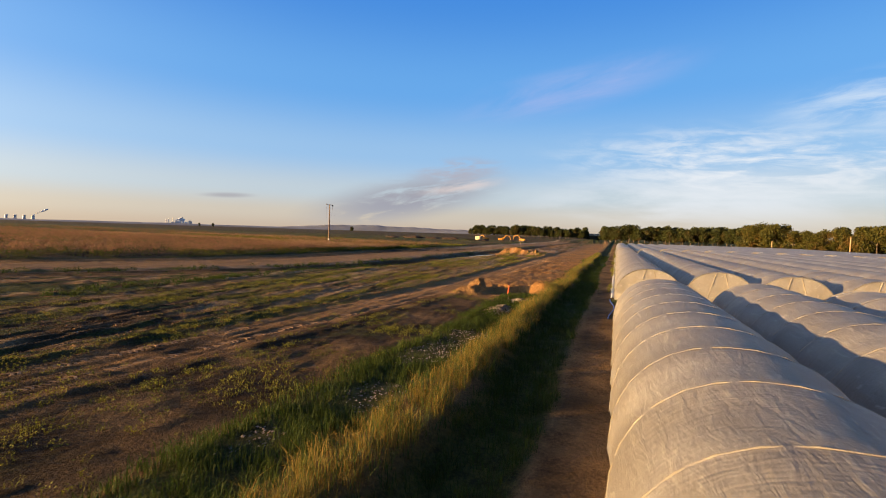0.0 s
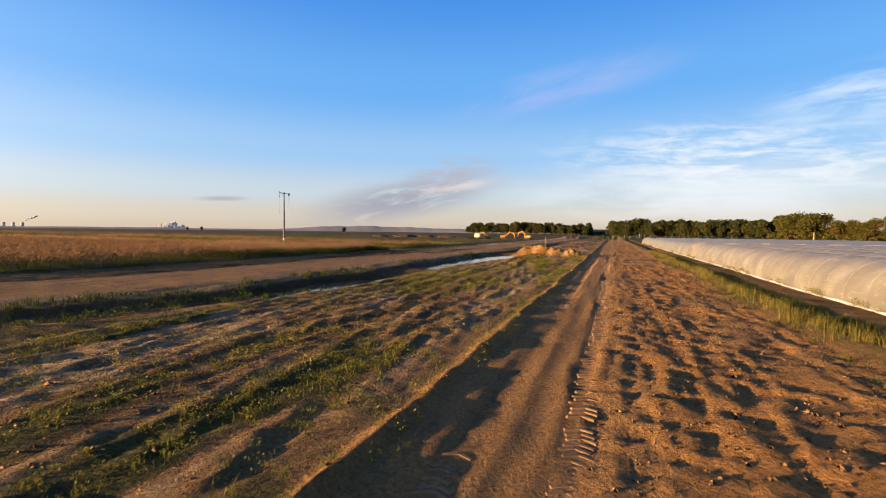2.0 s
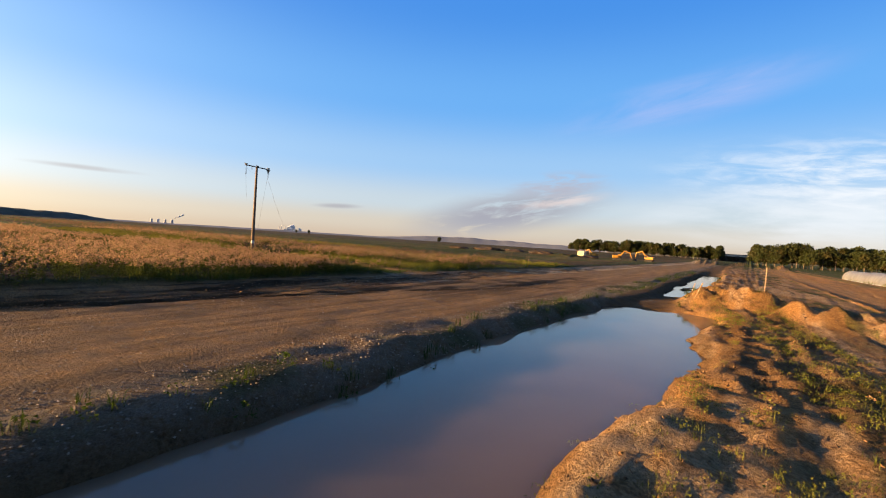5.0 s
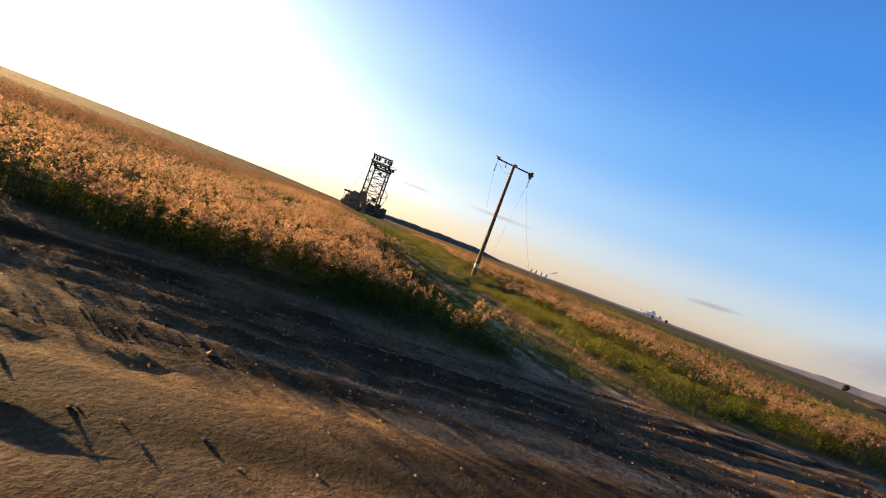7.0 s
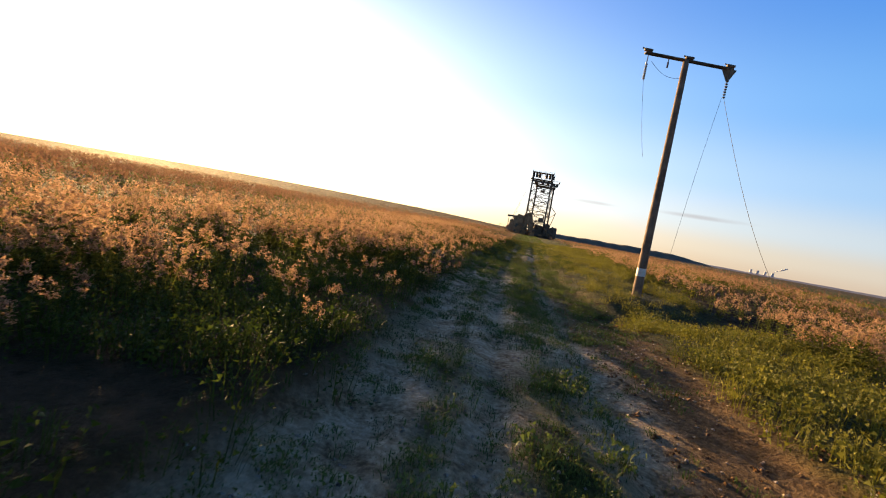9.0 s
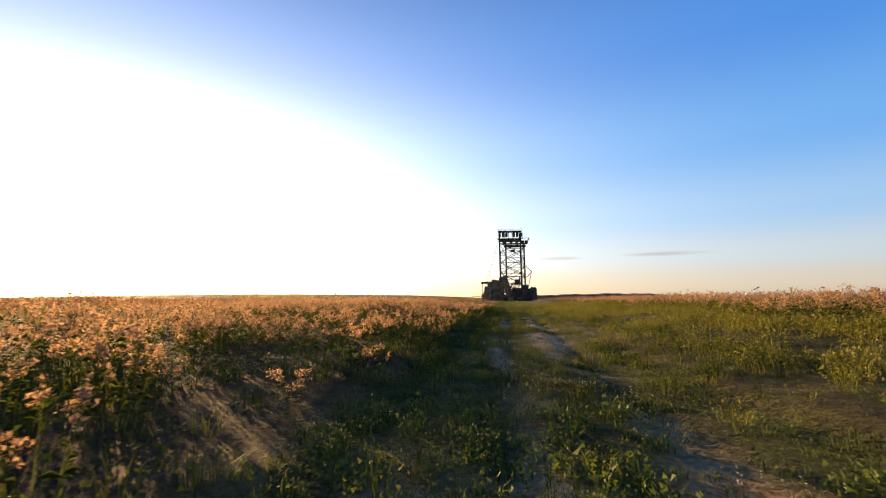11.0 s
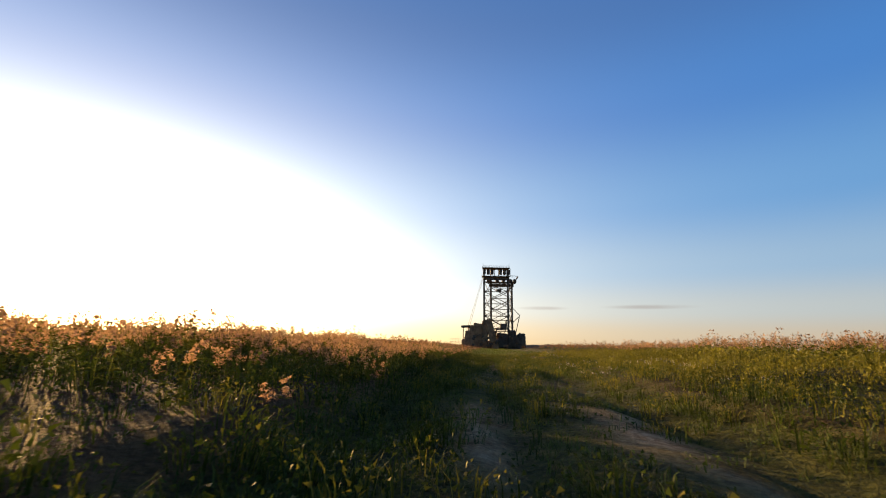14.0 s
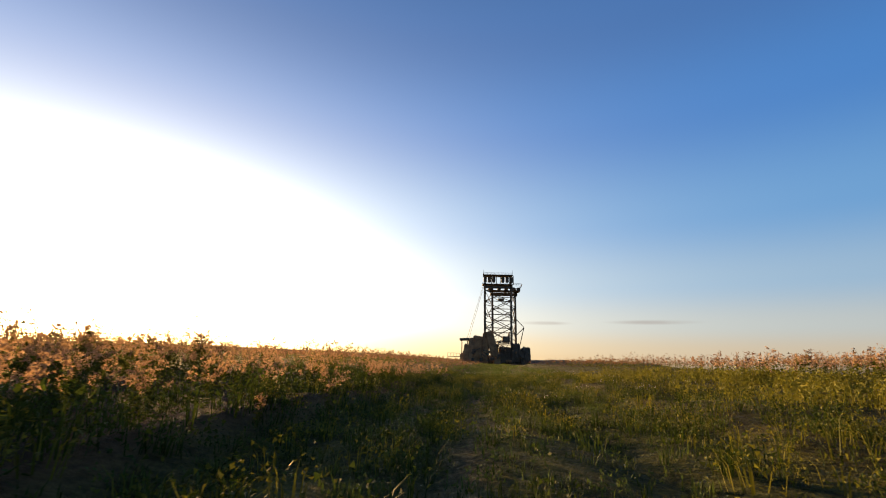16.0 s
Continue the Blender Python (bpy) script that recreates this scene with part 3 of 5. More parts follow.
gy = axis((-4900, -800, 300), (-800, -120, 40), (-120, -20, 5), (-20, -2, 0.8), (-2, 10, 0.25), (10, 56, 0.15), (56, 104, 0.30), (104, 130, 0.6), (130, 230, 2.0), (230, 700, 10), (700, 4901, 200))
GX, GY = np.meshgrid(gx, gy, indexing="ij")
GZ = height(GX, GY)
verts = np.stack([GX, GY, GZ], -1).reshape(-1, 3)
nx, ny = len(gx), len(gy)
i = (np.arange(nx - 1)[:, None] * ny + np.arange(ny - 1)[None, :]).ravel()
quads = np.stack([i, i + ny, i + ny + 1, i + 1], 1)


def quick_mesh(name, points, faces, corners):
    mesh = bpy.data.meshes.new(name)
    mesh.vertices.add(len(points))
    mesh.vertices.foreach_set("co", np.asarray(points, dtype=np.float32).ravel())
    mesh.loops.add(len(faces) * corners)
    mesh.loops.foreach_set("vertex_index", np.asarray(faces, dtype=np.int32).ravel())
    mesh.polygons.add(len(faces))
    mesh.polygons.foreach_set("loop_start", np.arange(0, len(faces) * corners, corners, dtype=np.int32))
    mesh.update(calc_edges=True)
    mesh.validate()
    return mesh


ground_mesh = quick_mesh("ground", verts, quads, 4)
ground_mesh.polygons.foreach_set("use_smooth", [True] * len(ground_mesh.polygons))
S = lanes(GX, GY)
patchy = rough_noise(GX, GY, 2.2, 83, 3)
patchy_big = rough_noise(GX, GY, 9.0, 89, 3)
streaky = rough_noise(GX * 3.2, GY * 0.22, 1.0, 173, 3)
stripes = rough_noise(GX * 0.95 + 0.06 * GY, GY * 0.10, 1.0, 241, 3)
stripes_green = rough_noise(GX * 0.85 + 0.06 * GY, GY * 0.12, 1.0, 251, 3)
field, track = field_zone(GX, GY), track_zone(GX, GY)
far_east = step(60, 90, GX)
meadow = np.clip(band(GY, 128, 175, 12) * step(-50, -90, GX) + step(260, 420, GY) * step(-60, -20, GX) + band(GY, 150, 300, 20) * step(-45, -60, GX) * 0.7, 0, 1)
masks = {
    "turf": np.clip(band(S, -4.4 + 1.9 * step(21, 27, GY), 0.5, 0.25) * (0.9 - 0.5 * band(S, -2.4, -1.4, 0.2)) + band(S, -21.0, -11.8, 0.5) * np.clip(0.05 + 1.2 * patchy + 2.0 * stripes_green + 0.9 * streaky + 0.3 * (1 - step(20, 40, GY)), 0, 0.85) * (1 - 0.7 * step(64, 76, GY) * step(-15, -18, S))
            + 0.8 * np.exp(-((GX - berm_line(GY) + 0.45) / 0.35) ** 2) * np.clip(0.5 + 2 * patchy, 0, 1) + 0.8 * band(S, -27.4, -25.6, 0.4) * np.clip(0.4 + 2 * patchy, 0, 1)
            + field * step(FIELD - 3, FIELD, S) * 0.8 + 0.75 * track * step(95.5, 96.3, GY - veer(GX)) * step(-56, -62, GX) + track * np.clip(verdure(GX, GY) - 0.15 + 1.1 * patchy + 1.25 * step(-62, -80, GX) - 1.3 * worn(GX, GY), 0, 1)
            + field * band(GY - veer(GX), 97, 104, 2.0) * 0.8 + field * step(104, 112, GY) * np.clip(0.1 + 2.6 * patchy_big, 0, 0.9) + meadow + far_east + 0.7 * band(S, -8.2, -4.4, 0.5) * (1 - step(20, 28, GY)) * np.clip(2 * patchy, 0, 0.7)
            - 1.2 * hump(GX, GY, -4.9, 26.6, 2.6, 2.2) + band(GX, 2, 64, 0.3) * 0.8 + step(190, 300, GY) * np.clip(0.4 + 2 * patchy_big, 0, 1) * step(-40, -10, S), 0, 1),
    # rut mud, plus shade painted among yellow herbs and on the road's west side
    "mud": np.clip(1.0 * np.exp(-((S - road_edge(GY) + 0.2 + 0.6 * patchy) / 0.75) ** 4) * step(40, 60, GY) * (1 - step(100, 118, GY)) * np.clip(0.75 + 1.2 * patchy + 1.8 * streaky, 0, 1) + 0.7 * step(-41.5, -40.5, S) * (0.75 * step(5.0, 1.2, S - road_edge(GY)) + 0.25 * step(1.8, 0.6, S - road_edge(GY))) * step(66, 78, GY) * (1 - step(98, 110, GY)) * np.clip(0.8 + 1.2 * patchy + 1.0 * streaky, 0, 1) + 0.55 * track * step(95.9, 96.5, GY - veer(GX) + 0.5 * patchy) * step(-70, -60, GX) + 0.65 * field * band(GY - veer(GX), 97.4, 104, 1.0) * step(-64, -76, GX) + band(S, 0.7, 1.9, 0.2) * np.clip(0.35 + 1.2 * patchy, 0, 0.8) + band(S, -25.6, -22.0, 0.5) * 0.7 + band(S, -38.9, -38.2, 0.2) * 0.25 + band(S, -41, -35.2, 0.4) * np.clip(0.9 * patchy + 1.4 * streaky, 0, 0.5) + band(S, -35.2, -27.5, 0.4) * np.clip(1.2 * streaky + 0.6 * patchy - 0.06, 0, 0.2)
           # the southern strip beside the tunnels is darkened as a whole
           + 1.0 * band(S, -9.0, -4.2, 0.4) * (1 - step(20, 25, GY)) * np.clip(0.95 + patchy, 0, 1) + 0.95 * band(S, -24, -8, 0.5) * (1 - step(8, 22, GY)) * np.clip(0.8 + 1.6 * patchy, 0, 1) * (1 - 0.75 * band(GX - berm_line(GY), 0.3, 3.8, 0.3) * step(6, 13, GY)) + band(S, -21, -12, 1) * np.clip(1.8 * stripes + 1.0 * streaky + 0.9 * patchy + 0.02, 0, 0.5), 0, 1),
    "stones": np.clip(band(S, -4.0, -2.4, 0.3) * (1 - step(22, 24, GY)) * np.clip(0.5 + 2.2 * patchy, 0, 1) + band(S, -27.6, -25.4, 0.3) * 0.8 + 0.35 * band(S, -35, -27.6, 0.5), 0, 1),
    "straw": np.clip(field * (1 - meadow) + step(-60, -110, GX) * step(130, 180, np.abs(GY - 96)) * 0.3, 0, 1),
    "clay": np.clip(site_zone(GX, GY) * np.clip(0.6 + 1.6 * patchy, 0, 1) + 0.9 * hump(GX, GY, -4.7, 26.5, 3.2, 2.6) + 0.8 * np.exp(-((GX - berm_line(GY)) / 0.28) ** 2) + 0.85 * band(S, -22.0, -17.5, 0.7) * step(60, 76, GY) * np.clip(0.75 + 1.5 * patchy, 0, 1) + 0.9 * hump(GX, GY, -16, 95, 5, 6) + 0.35 * band(S, -17.5, -12, 0.7) * step(30, 55, GY) * np.clip(0.7 + 1.2 * patchy, 0, 1), 0, 1),
    "road": np.clip(step(0.3, 1.0, S - road_edge(GY)) * step(-27.0, -27.8, S) + 0.8 * band(GX - berm_line(GY), 0.3, 3.7, 0.25), 0, 1),
    "pale": np.clip(track * (1.0 - 0.8 * step(-66, -84, GX)) * (1 - 0.85 * step(95.9, 96.5, GY - veer(GX) + 0.5 * patchy)) + 0.7 * worn(GX, GY) + band(S, -41, -35.4, 0.6) * np.clip(0.45 + 1.6 * patchy_big + 1.6 * patchy, 0, 0.9) * step(80, 88, GY) + band(S, -21, -12, 0.8) * np.clip(0.05 - 1.0 * stripes_green - 1.0 * stripes + 0.7 * streaky, 0, 0.3), 0, 1),
}
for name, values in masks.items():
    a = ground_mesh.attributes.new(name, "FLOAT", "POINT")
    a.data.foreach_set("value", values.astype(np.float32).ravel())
ground_mesh.materials.append(ground_mat)
tagged(new("ground", ground_mesh), "bare sandy earth, mud and weedy turf of a cleared site", "ground", kind="structure")

# water in the ditch
bm = bmesh.new()
wy = np.arange(34, 166, 2.0)
rows = [[bm.verts.new((x + (-0.011 * max(0, 50 - y) ** 2), y, -0.32)) for x in (-27.2, -24.5, -22.0, -19.6)] for y in wy]
for u, v in zip(rows, rows[1:]):
    for j in range(3):
        bm.faces.new((u[j], u[j + 1], v[j + 1], v[j]))
tagged(part("water", bm, water_mat), "still muddy brown water in a ditch", "water", kind="structure")


# ---- plants as many small pieces ----
class Sprig:
    """A small plant: triangles with a material each."""

    def __init__(self):
        self.v, self.f, self.m = [], [], []

    def tri(self, a, b, c, m):
        k0 = len(self.v)
        self.v += [a, b, c]
        self.f.append((k0, k0 + 1, k0 + 2))
        self.m.append(m)

    def quad(self, a, b, c, d, m):
        k0 = len(self.v)
        self.v += [a, b, c, d]
        self.f += [(k0, k0 + 1, k0 + 2), (k0, k0 + 2, k0 + 3)]
        self.m += [m, m]

    def blade(self, base, lean, length, width, turn, m, curl=0.35):
        """A bent tapering blade."""
        c, s = math.cos(turn), math.sin(turn)
        px, py = -s * width / 2, c * width / 2
        reach = length * math.sin(lean)
        up = length * math.cos(lean)
        x, y, z = base
        mx, my, mz = x + c * reach * 0.4, y + s * reach * 0.4, z + up * 0.6
        tx, ty, tz = x + c * reach * (1 + curl), y + s * reach * (1 + curl), z + up * (1 - curl * 0.4)
        k0 = len(self.v)
        self.v += [(x - px, y - py, z), (x + px, y + py, z), (mx + px * 0.8, my + py * 0.8, mz), (mx - px * 0.8, my - py * 0.8, mz), (tx, ty, tz)]
        self.f += [(k0, k0 + 1, k0 + 2), (k0, k0 + 2, k0 + 3), (k0 + 3, k0 + 2, k0 + 4)]
        self.m += [m, m, m]

    def petal(self, at, size, rnd, m):
        """A small flake at any tilt."""
        a = np.array(at)
        u, w = rnd.normal(size=3), rnd.normal(size=3)
        u, w = u / np.linalg.norm(u) * size, w / np.linalg.norm(w) * size
        self.tri(tuple(a - u), tuple(a + w), tuple(a + u * 0.8 - w * 0.4), m)


def tuft(seed, count, tall, spread, width, lean, m=0, m2=None):
    r = np.random.RandomState(seed)
    s = Sprig()
    for _ in range(count):
        a, d = r.uniform(0, 6.283), spread * math.sqrt(r.uniform())
        s.blade((d * math.cos(a), d * math.sin(a), -0.03), r.uniform(0.05, lean), tall * r.uniform(0.55, 1.1), width * r.uniform(0.7, 1.3), r.uniform(0, 6.283), m if m2 is None or r.uniform() < 0.6 else m2)
    return s


def weed(seed, tall, stems, leaves, sprays, flakes, flake=0.016, fan=0.30):
    """A bush of branching weed: leafy stalks fan out from the base, each ends in a fluffy flat-topped panicle. Materials: 0 leaf, 1 head."""
    r = np.random.RandomState(seed)
    s = Sprig()
    for _ in range(stems):
        a, d = r.uniform(0, 6.283), 0.16 * math.sqrt(r.uniform())
        bx, by = d * math.cos(a), d * math.sin(a)
        h = tall * r.uniform(0.72, 1.08)
        tx, ty = bx + fan * h * r.uniform(0.2, 1.0) * math.cos(a) + 0.04 * r.normal(), by + fan * h * r.uniform(0.2, 1.0) * math.sin(a) + 0.04 * r.normal()
        w = 0.007
        s.tri((bx - w, by, -0.05), (bx + w, by, -0.05), (tx, ty, h), 0)
        for j in range(leaves):
            f = 0.08 + 0.74 * (j + r.uniform()) / leaves
            t2, reach = r.uniform(0, 6.283), r.uniform(0.09, 0.17) * (1.2 - 0.6 * f)
            c, q = math.cos(t2), math.sin(t2)
            wide = 0.07 * reach + 0.004
            px, py, pz = bx + (tx - bx) * f, by + (ty - by) * f, h * f
            s.quad((px, py, pz), (px + c * reach * 0.5 - q * wide, py + q * reach * 0.5 + c * wide, pz + 0.035), (px + c * reach, py + q * reach, pz + r.uniform(-0.04, 0.05)), (px + c * reach * 0.5 + q * wide, py + q * reach * 0.5 - c * wide, pz + 0.035), 0)
        crown = r.uniform(0.05, 0.09) * tall
        for j in range(sprays):
            t2, out = r.uniform(0, 6.283), crown * math.sqrt(r.uniform())
            f = 1.0 - 0.22 * r.uniform() ** 1.5
            qx, qy, qz = bx + (tx - bx) * f * 0.94, by + (ty - by) * f * 0.94, h * f * 0.90
            px, py, pz = bx + (tx - bx) * f + out * math.cos(t2), by + (ty - by) * f + out * math.sin(t2), h * (f + 0.05) - 0.5 * out
            s.tri((qx, qy, qz), (qx + 0.005, qy, qz), (px, py, pz), 0)
            for q in range(flakes):
                at = np.array((px, py, pz)) + r.normal(size=3) * np.array((1.0, 1.0, 0.7)) * flake * 1.25
                u, v = r.normal(size=3) * flake * 0.75, r.normal(size=3) * flake * 0.75
                s.tri(tuple(at - u), tuple(at + u), tuple(at + v * 1.3), 1)
    return s


def herb(seed, tall, spread, leaves, m=0, size=0.07):
    """A low bushy herb of many leaves."""
    r = np.random.RandomState(seed)
    s = Sprig()
    for _ in range(leaves):
        a, d = r.uniform(0, 6.283), spread * math.sqrt(r.uniform())
        z = tall * r.uniform(0.05, 1.0) * (1 - 0.5 * (d / spread) ** 2)
        s.petal((d * math.cos(a), d * math.sin(a), z), size * r.uniform(0.6, 1.3), r, m)
    for _ in range(leaves // 5):
        a, d = r.uniform(0, 6.283), spread * math.sqrt(r.uniform())
        s.blade((d * math.cos(a) * 0.6, d * math.sin(a) * 0.6, -0.03), r.uniform(0.1, 0.5), tall * r.uniform(0.7, 1.2), 0.011, a, m)
    return s


def sow(name, kinds, x, y, scale, mats, label, category, seed=1, lift=0.0, even=True, vary=0.0):
    """Many sprigs joined into one object of small pieces."""
    r = np.random.RandomState(seed)
    x, y = np.asarray(x, float), np.asarray(y, float)
    z = height(x, y) + lift
    pick = r.randint(0, len(kinds), len(x))
    turn = r.uniform(0, 6.283, len(x))
    sc = scale * r.uniform(0.7, 1.2, len(x))
    if not even:
        v = y - veer(x)
        sc = sc * (1 - step(-66, -84, x) * (0.48 * step(84.5, 91.5, v) * step(95, 93, v) + 0.20 * step(97, 99, v)))
    if not even:
        sc = sc * (1 - 0.5 * step(93.4, 91.6, y) * step(88.0, 90.6, y) * step(-43, -46, x) * step(-61, -55, x))
    if vary:
        sc = sc * np.exp(vary * r.normal(size=len(x)))
    V, F, M, base = [], [], [], 0
    for j, kind in enumerate(kinds):
        own = np.where(pick == j)[0]
        if not len(own):
            continue
        v, f, m = np.array(kind.v), np.array(kind.f), np.array(kind.m)
        c, s = np.cos(turn[own])[:, None], np.sin(turn[own])[:, None]
        k1 = sc[own][:, None]
        out = np.stack([(v[:, 0] * c - v[:, 1] * s) * k1 + x[own][:, None], (v[:, 0] * s + v[:, 1] * c) * k1 + y[own][:, None], v[:, 2] * k1 + z[own][:, None]], -1)
        V.append(out.reshape(-1, 3))
        F.append((f[None] + base + (np.arange(len(own)) * len(v))[:, None, None]).reshape(-1, 3))
        M.append(np.tile(m, len(own)))
        base += len(own) * len(v)
    mesh = quick_mesh(name, np.concatenate(V), np.concatenate(F), 3)
    for m in mats:
        mesh.materials.append(m)
    mesh.polygons.foreach_set("material_index", np.concatenate(M).astype(np.int32))
    return tagged(new(name, mesh), label, category, kind="stuff")


def spread(count, x0, x1, y0, y1, keep=None, seed=3):
    r = np.random.RandomState(seed)
    x, y = r.uniform(x0, x1, count), r.uniform(y0, y1, count)
    if keep is not None:
        ok = r.uniform(size=count) < keep(x, y)
        x, y = x[ok], y[ok]
    return x, y


def join(*sets):
    return np.concatenate([s[0] for s in sets]), np.concatenate([s[1] for s in sets])


# weeds of the field: full plants beside the way, lighter ones far off
clumpy = lambda x, y: np.clip(0.78 + 1.9 * rough_noise(x, y, 2.4, 97, 2), 0.12, 1)
in_field = lambda x, y: field_zone(x, y) * clumpy(x, y)
edge_keep = lambda x, y: in_field(x, y) * (1 - np.clip(1.6 * hump(x, y, -45.0, 91.4, 1.7, 1.5), 0, 1)) * (1 - 0.6 * step(90.6, 91.8, y - veer(x)) * step(94.0, 93.0, y - veer(x)) * step(-43, -46, x) * step(-84, -76, x)) * (1 - band(y - veer(x), 96.2, 103.0 + 2 * rough_noise(x, y, 8, 5), 0.4))
close_kinds = [weed(100 + j, 0.86 + 0.05 * (j % 4), 6, 6, 7, 6, 0.018) for j in range(10)]
near_kinds = [weed(150 + j, 0.86 + 0.05 * (j % 4), 4, 4, 4, 3, 0.026) for j in range(8)]
far_kinds = [weed(200 + j, 0.95, 2, 2, 2, 3, 0.052, 0.5) for j in range(6)]
by_way = lambda x, y: step(11.0, 7.0, np.abs(y - veer(x) - 94.7)) * step(-46, -48, x) + step(-47, -45, x) * step(-50, -47, x) * step(80, 84, y)
close_keep = lambda x, y: edge_keep(x, y) * np.clip(by_way(x, y), 0, 1)
rest_keep = lambda x, y: edge_keep(x, y) * (1 - np.clip(by_way(x, y), 0, 1))
xy = join(spread(3600, -62, -41, 78, 112, close_keep, 5), spread(4600, -132, -62, 86, 110, close_keep, 7))
sow("weed_field", close_kinds, *xy, 1.0, [weed_leaf_mat, weed_head_mat], "tall faded weeds with pinkish tan seed heads", "weeds", 21, even=False, vary=0.1)
xy = join(spread(3600, -62, -41, 62, 93, rest_keep, 5), spread(1000, -64, -41, 97, 112, rest_keep, 6), spread(3500, -132, -62, 78, 93, rest_keep, 8), spread(3800, -136, -62, 99, 118, rest_keep, 81))
sow("weed_thicket", near_kinds, *xy, 1.0, [weed_leaf_mat, weed_head_mat], "dense stand of faded pinkish weeds", "weeds", 211, even=False)
xy = join(spread(4600, -100, -44, 20, 66, edge_keep, 9), spread(3200, -60, -41, 16, 66, edge_keep, 91), spread(3600, -132, -62, 52, 80, edge_keep, 10),
          spread(4600, -200, -132, 70, 130, edge_keep, 12), spread(2400, -135, -41, 110, 126, lambda x, y: in_field(x, y) * 0.8, 13),
          spread(3600, -330, -190, 30, 190, edge_keep, 14), spread(3600, -190, -60, 0, 70, edge_keep, 15))
sow("distant_weeds", far_kinds, *xy, 1.12, [weed_leaf_mat, distant_head_mat], "dense brown weeds spreading over the far field", "weeds", 22, even=False)
# green undergrowth
low_kinds = [herb(300 + j, 0.40, 0.38, 66, 0, 0.028) for j in range(6)]
beside = lambda x, y: field_zone(x, y) * np.clip(0.6 + 1.2 * rough_noise(x, y, 2.0, 181), 0.1, 1)
xy = join(spread(1900, -50, -41, 76, 93, lambda x, y: beside(x, y) * step(-50, -46, x), 16), spread(900, -64, -43, 86, 92.4, beside, 161), spread(6200, -132, -44, 86, 98, lambda x, y: beside(x, y) * step(97, 95, y - veer(x)) * step(86, 88.5, y - veer(x)), 17),
          spread(700, -44.5, -41, 30, 76, beside, 18), spread(500, -44.5, -41, 97, 140, beside, 181))
sow("undergrowth", low_kinds, *xy, 1.0, [lush_mat], "dark green leafy undergrowth at the field's edge", "undergrowth", 23)
herb_kinds = [herb(320 + j, 0.40, 0.34, 60, 0, 0.034) for j in range(6)] + [tuft(330 + j, 20, 0.46, 0.2, 0.010, 0.6) for j in range(1)]
xy = join(spread(5000, -135, -46, 97, 108, lambda x, y: field_zone(x, y) * clumpy(x, y) * step(104, 102, y - veer(x)) * step(97.2, 98.4, y - veer(x)), 19), spread(1500, -62, -43, 97.6, 108, lambda x, y: field_zone(x, y) * np.clip(0.7 + 1.6 * rough_noise(x, y, 2.0, 271, 2), 0.1, 1), 20))
sow("yellow_herbs", herb_kinds, *xy, 1.0, [herb_mat], "low yellow-green flowering herbs beside the track", "herbs", 24)
# green growth on the track
rut_free = lambda x, y: track_zone(x, y) * (1 - 0.9 * np.clip(1.5 * worn(x, y), 0, 1)) * np.clip(0.38 + verdure(x, y) + 1.1 * rough_noise(x, y, 1.6, 103, 2) + 0.6 * step(-60, -80, x), 0, 1) * (1 - 0.8 * np.exp(-((y - veer(x) - 94.3) / 0.22) ** 2))
short_kinds = [tuft(340 + j, 16, 0.15, 0.12, 0.009, 0.9, 0, 1) for j in range(4)] + [herb(350 + j, 0.11, 0.15, 26, j % 2, 0.017) for j in range(4)]
sow("track_grass", short_kinds, *spread(21000, -142, -42, 92, 102, rut_free, 25), 1.0, [green_mat, lush_mat], "short green grass and clover on the field track", "grass", 25)
patchy_keep = lambda x, y: track_zone(x, y) * np.clip(0.25 + 0.6 * verdure(x, y) + 1.5 * rough_noise(x, y, 0.9, 231, 2), 0, 1) * np.clip(step(96.6, 96.0, y - veer(x)) + step(-55, -60, x), 0, 1)
sow("track_tufts", [herb(390 + j, 0.12, 0.12, 40, 0, 0.016) for j in range(5)], *spread(5600, -76, -42, 92, 98, patchy_keep, 265), 1.0, [green_mat], "small dark green tufts dotted over the pale track", "grass", 266, vary=0.3)
sow("track_tall_grass", [tuft(360 + j, 26, 0.22, 0.16, 0.006, 0.55) for j in range(5)], *spread(2600, -140, -72, 91.8, 102, lambda x, y: np.clip(0.15 + 1.2 * rough_noise(x, y, 2.5, 107), 0, 0.7) * band(y - veer(x), 92.0, 97.2, 0.3) * (1 - 0.97 * np.clip(2.2 * worn(x, y), 0, 1)), 26), 1.0, [lush_mat], "tall tufts of grass on the overgrown track", "grass", 26)

over = lambda x, y: band(y - veer(x), 91.6, 98.9, 0.5) * step(-68, -82, x) * np.clip(0.85 + 1.2 * rough_noise(x, y, 2.0, 163, 2), 0, 1) * (1 - 0.97 * np.clip(2.2 * worn(x, y), 0, 1))
sow("track_herbs", [herb(380 + j, 0.26, 0.26, 60, 0 if j < 4 else 1, 0.019) for j in range(6)], *spread(6400, -142, -70, 91, 103, over, 261), 1.0, [lush_mat, herb_mat], "low dark green herbs covering the old track", "herbs", 262)

bloom = [Sprig() for _ in range(3)]
for j, b in enumerate(bloom):
    r = np.random.RandomState(900 + j)
    for _ in range(9):
        a, d = r.uniform(0, 6.283), 0.22 * math.sqrt(r.uniform())
        b.blade((d * math.cos(a), d * math.sin(a), -0.02), 0.15, 0.30, 0.005, a, 0)
        for _ in range(3):
            b.petal((d * math.cos(a) * 1.1, d * math.sin(a) * 1.1, 0.27 + r.uniform(-0.03, 0.03)), 0.008, r, 1)
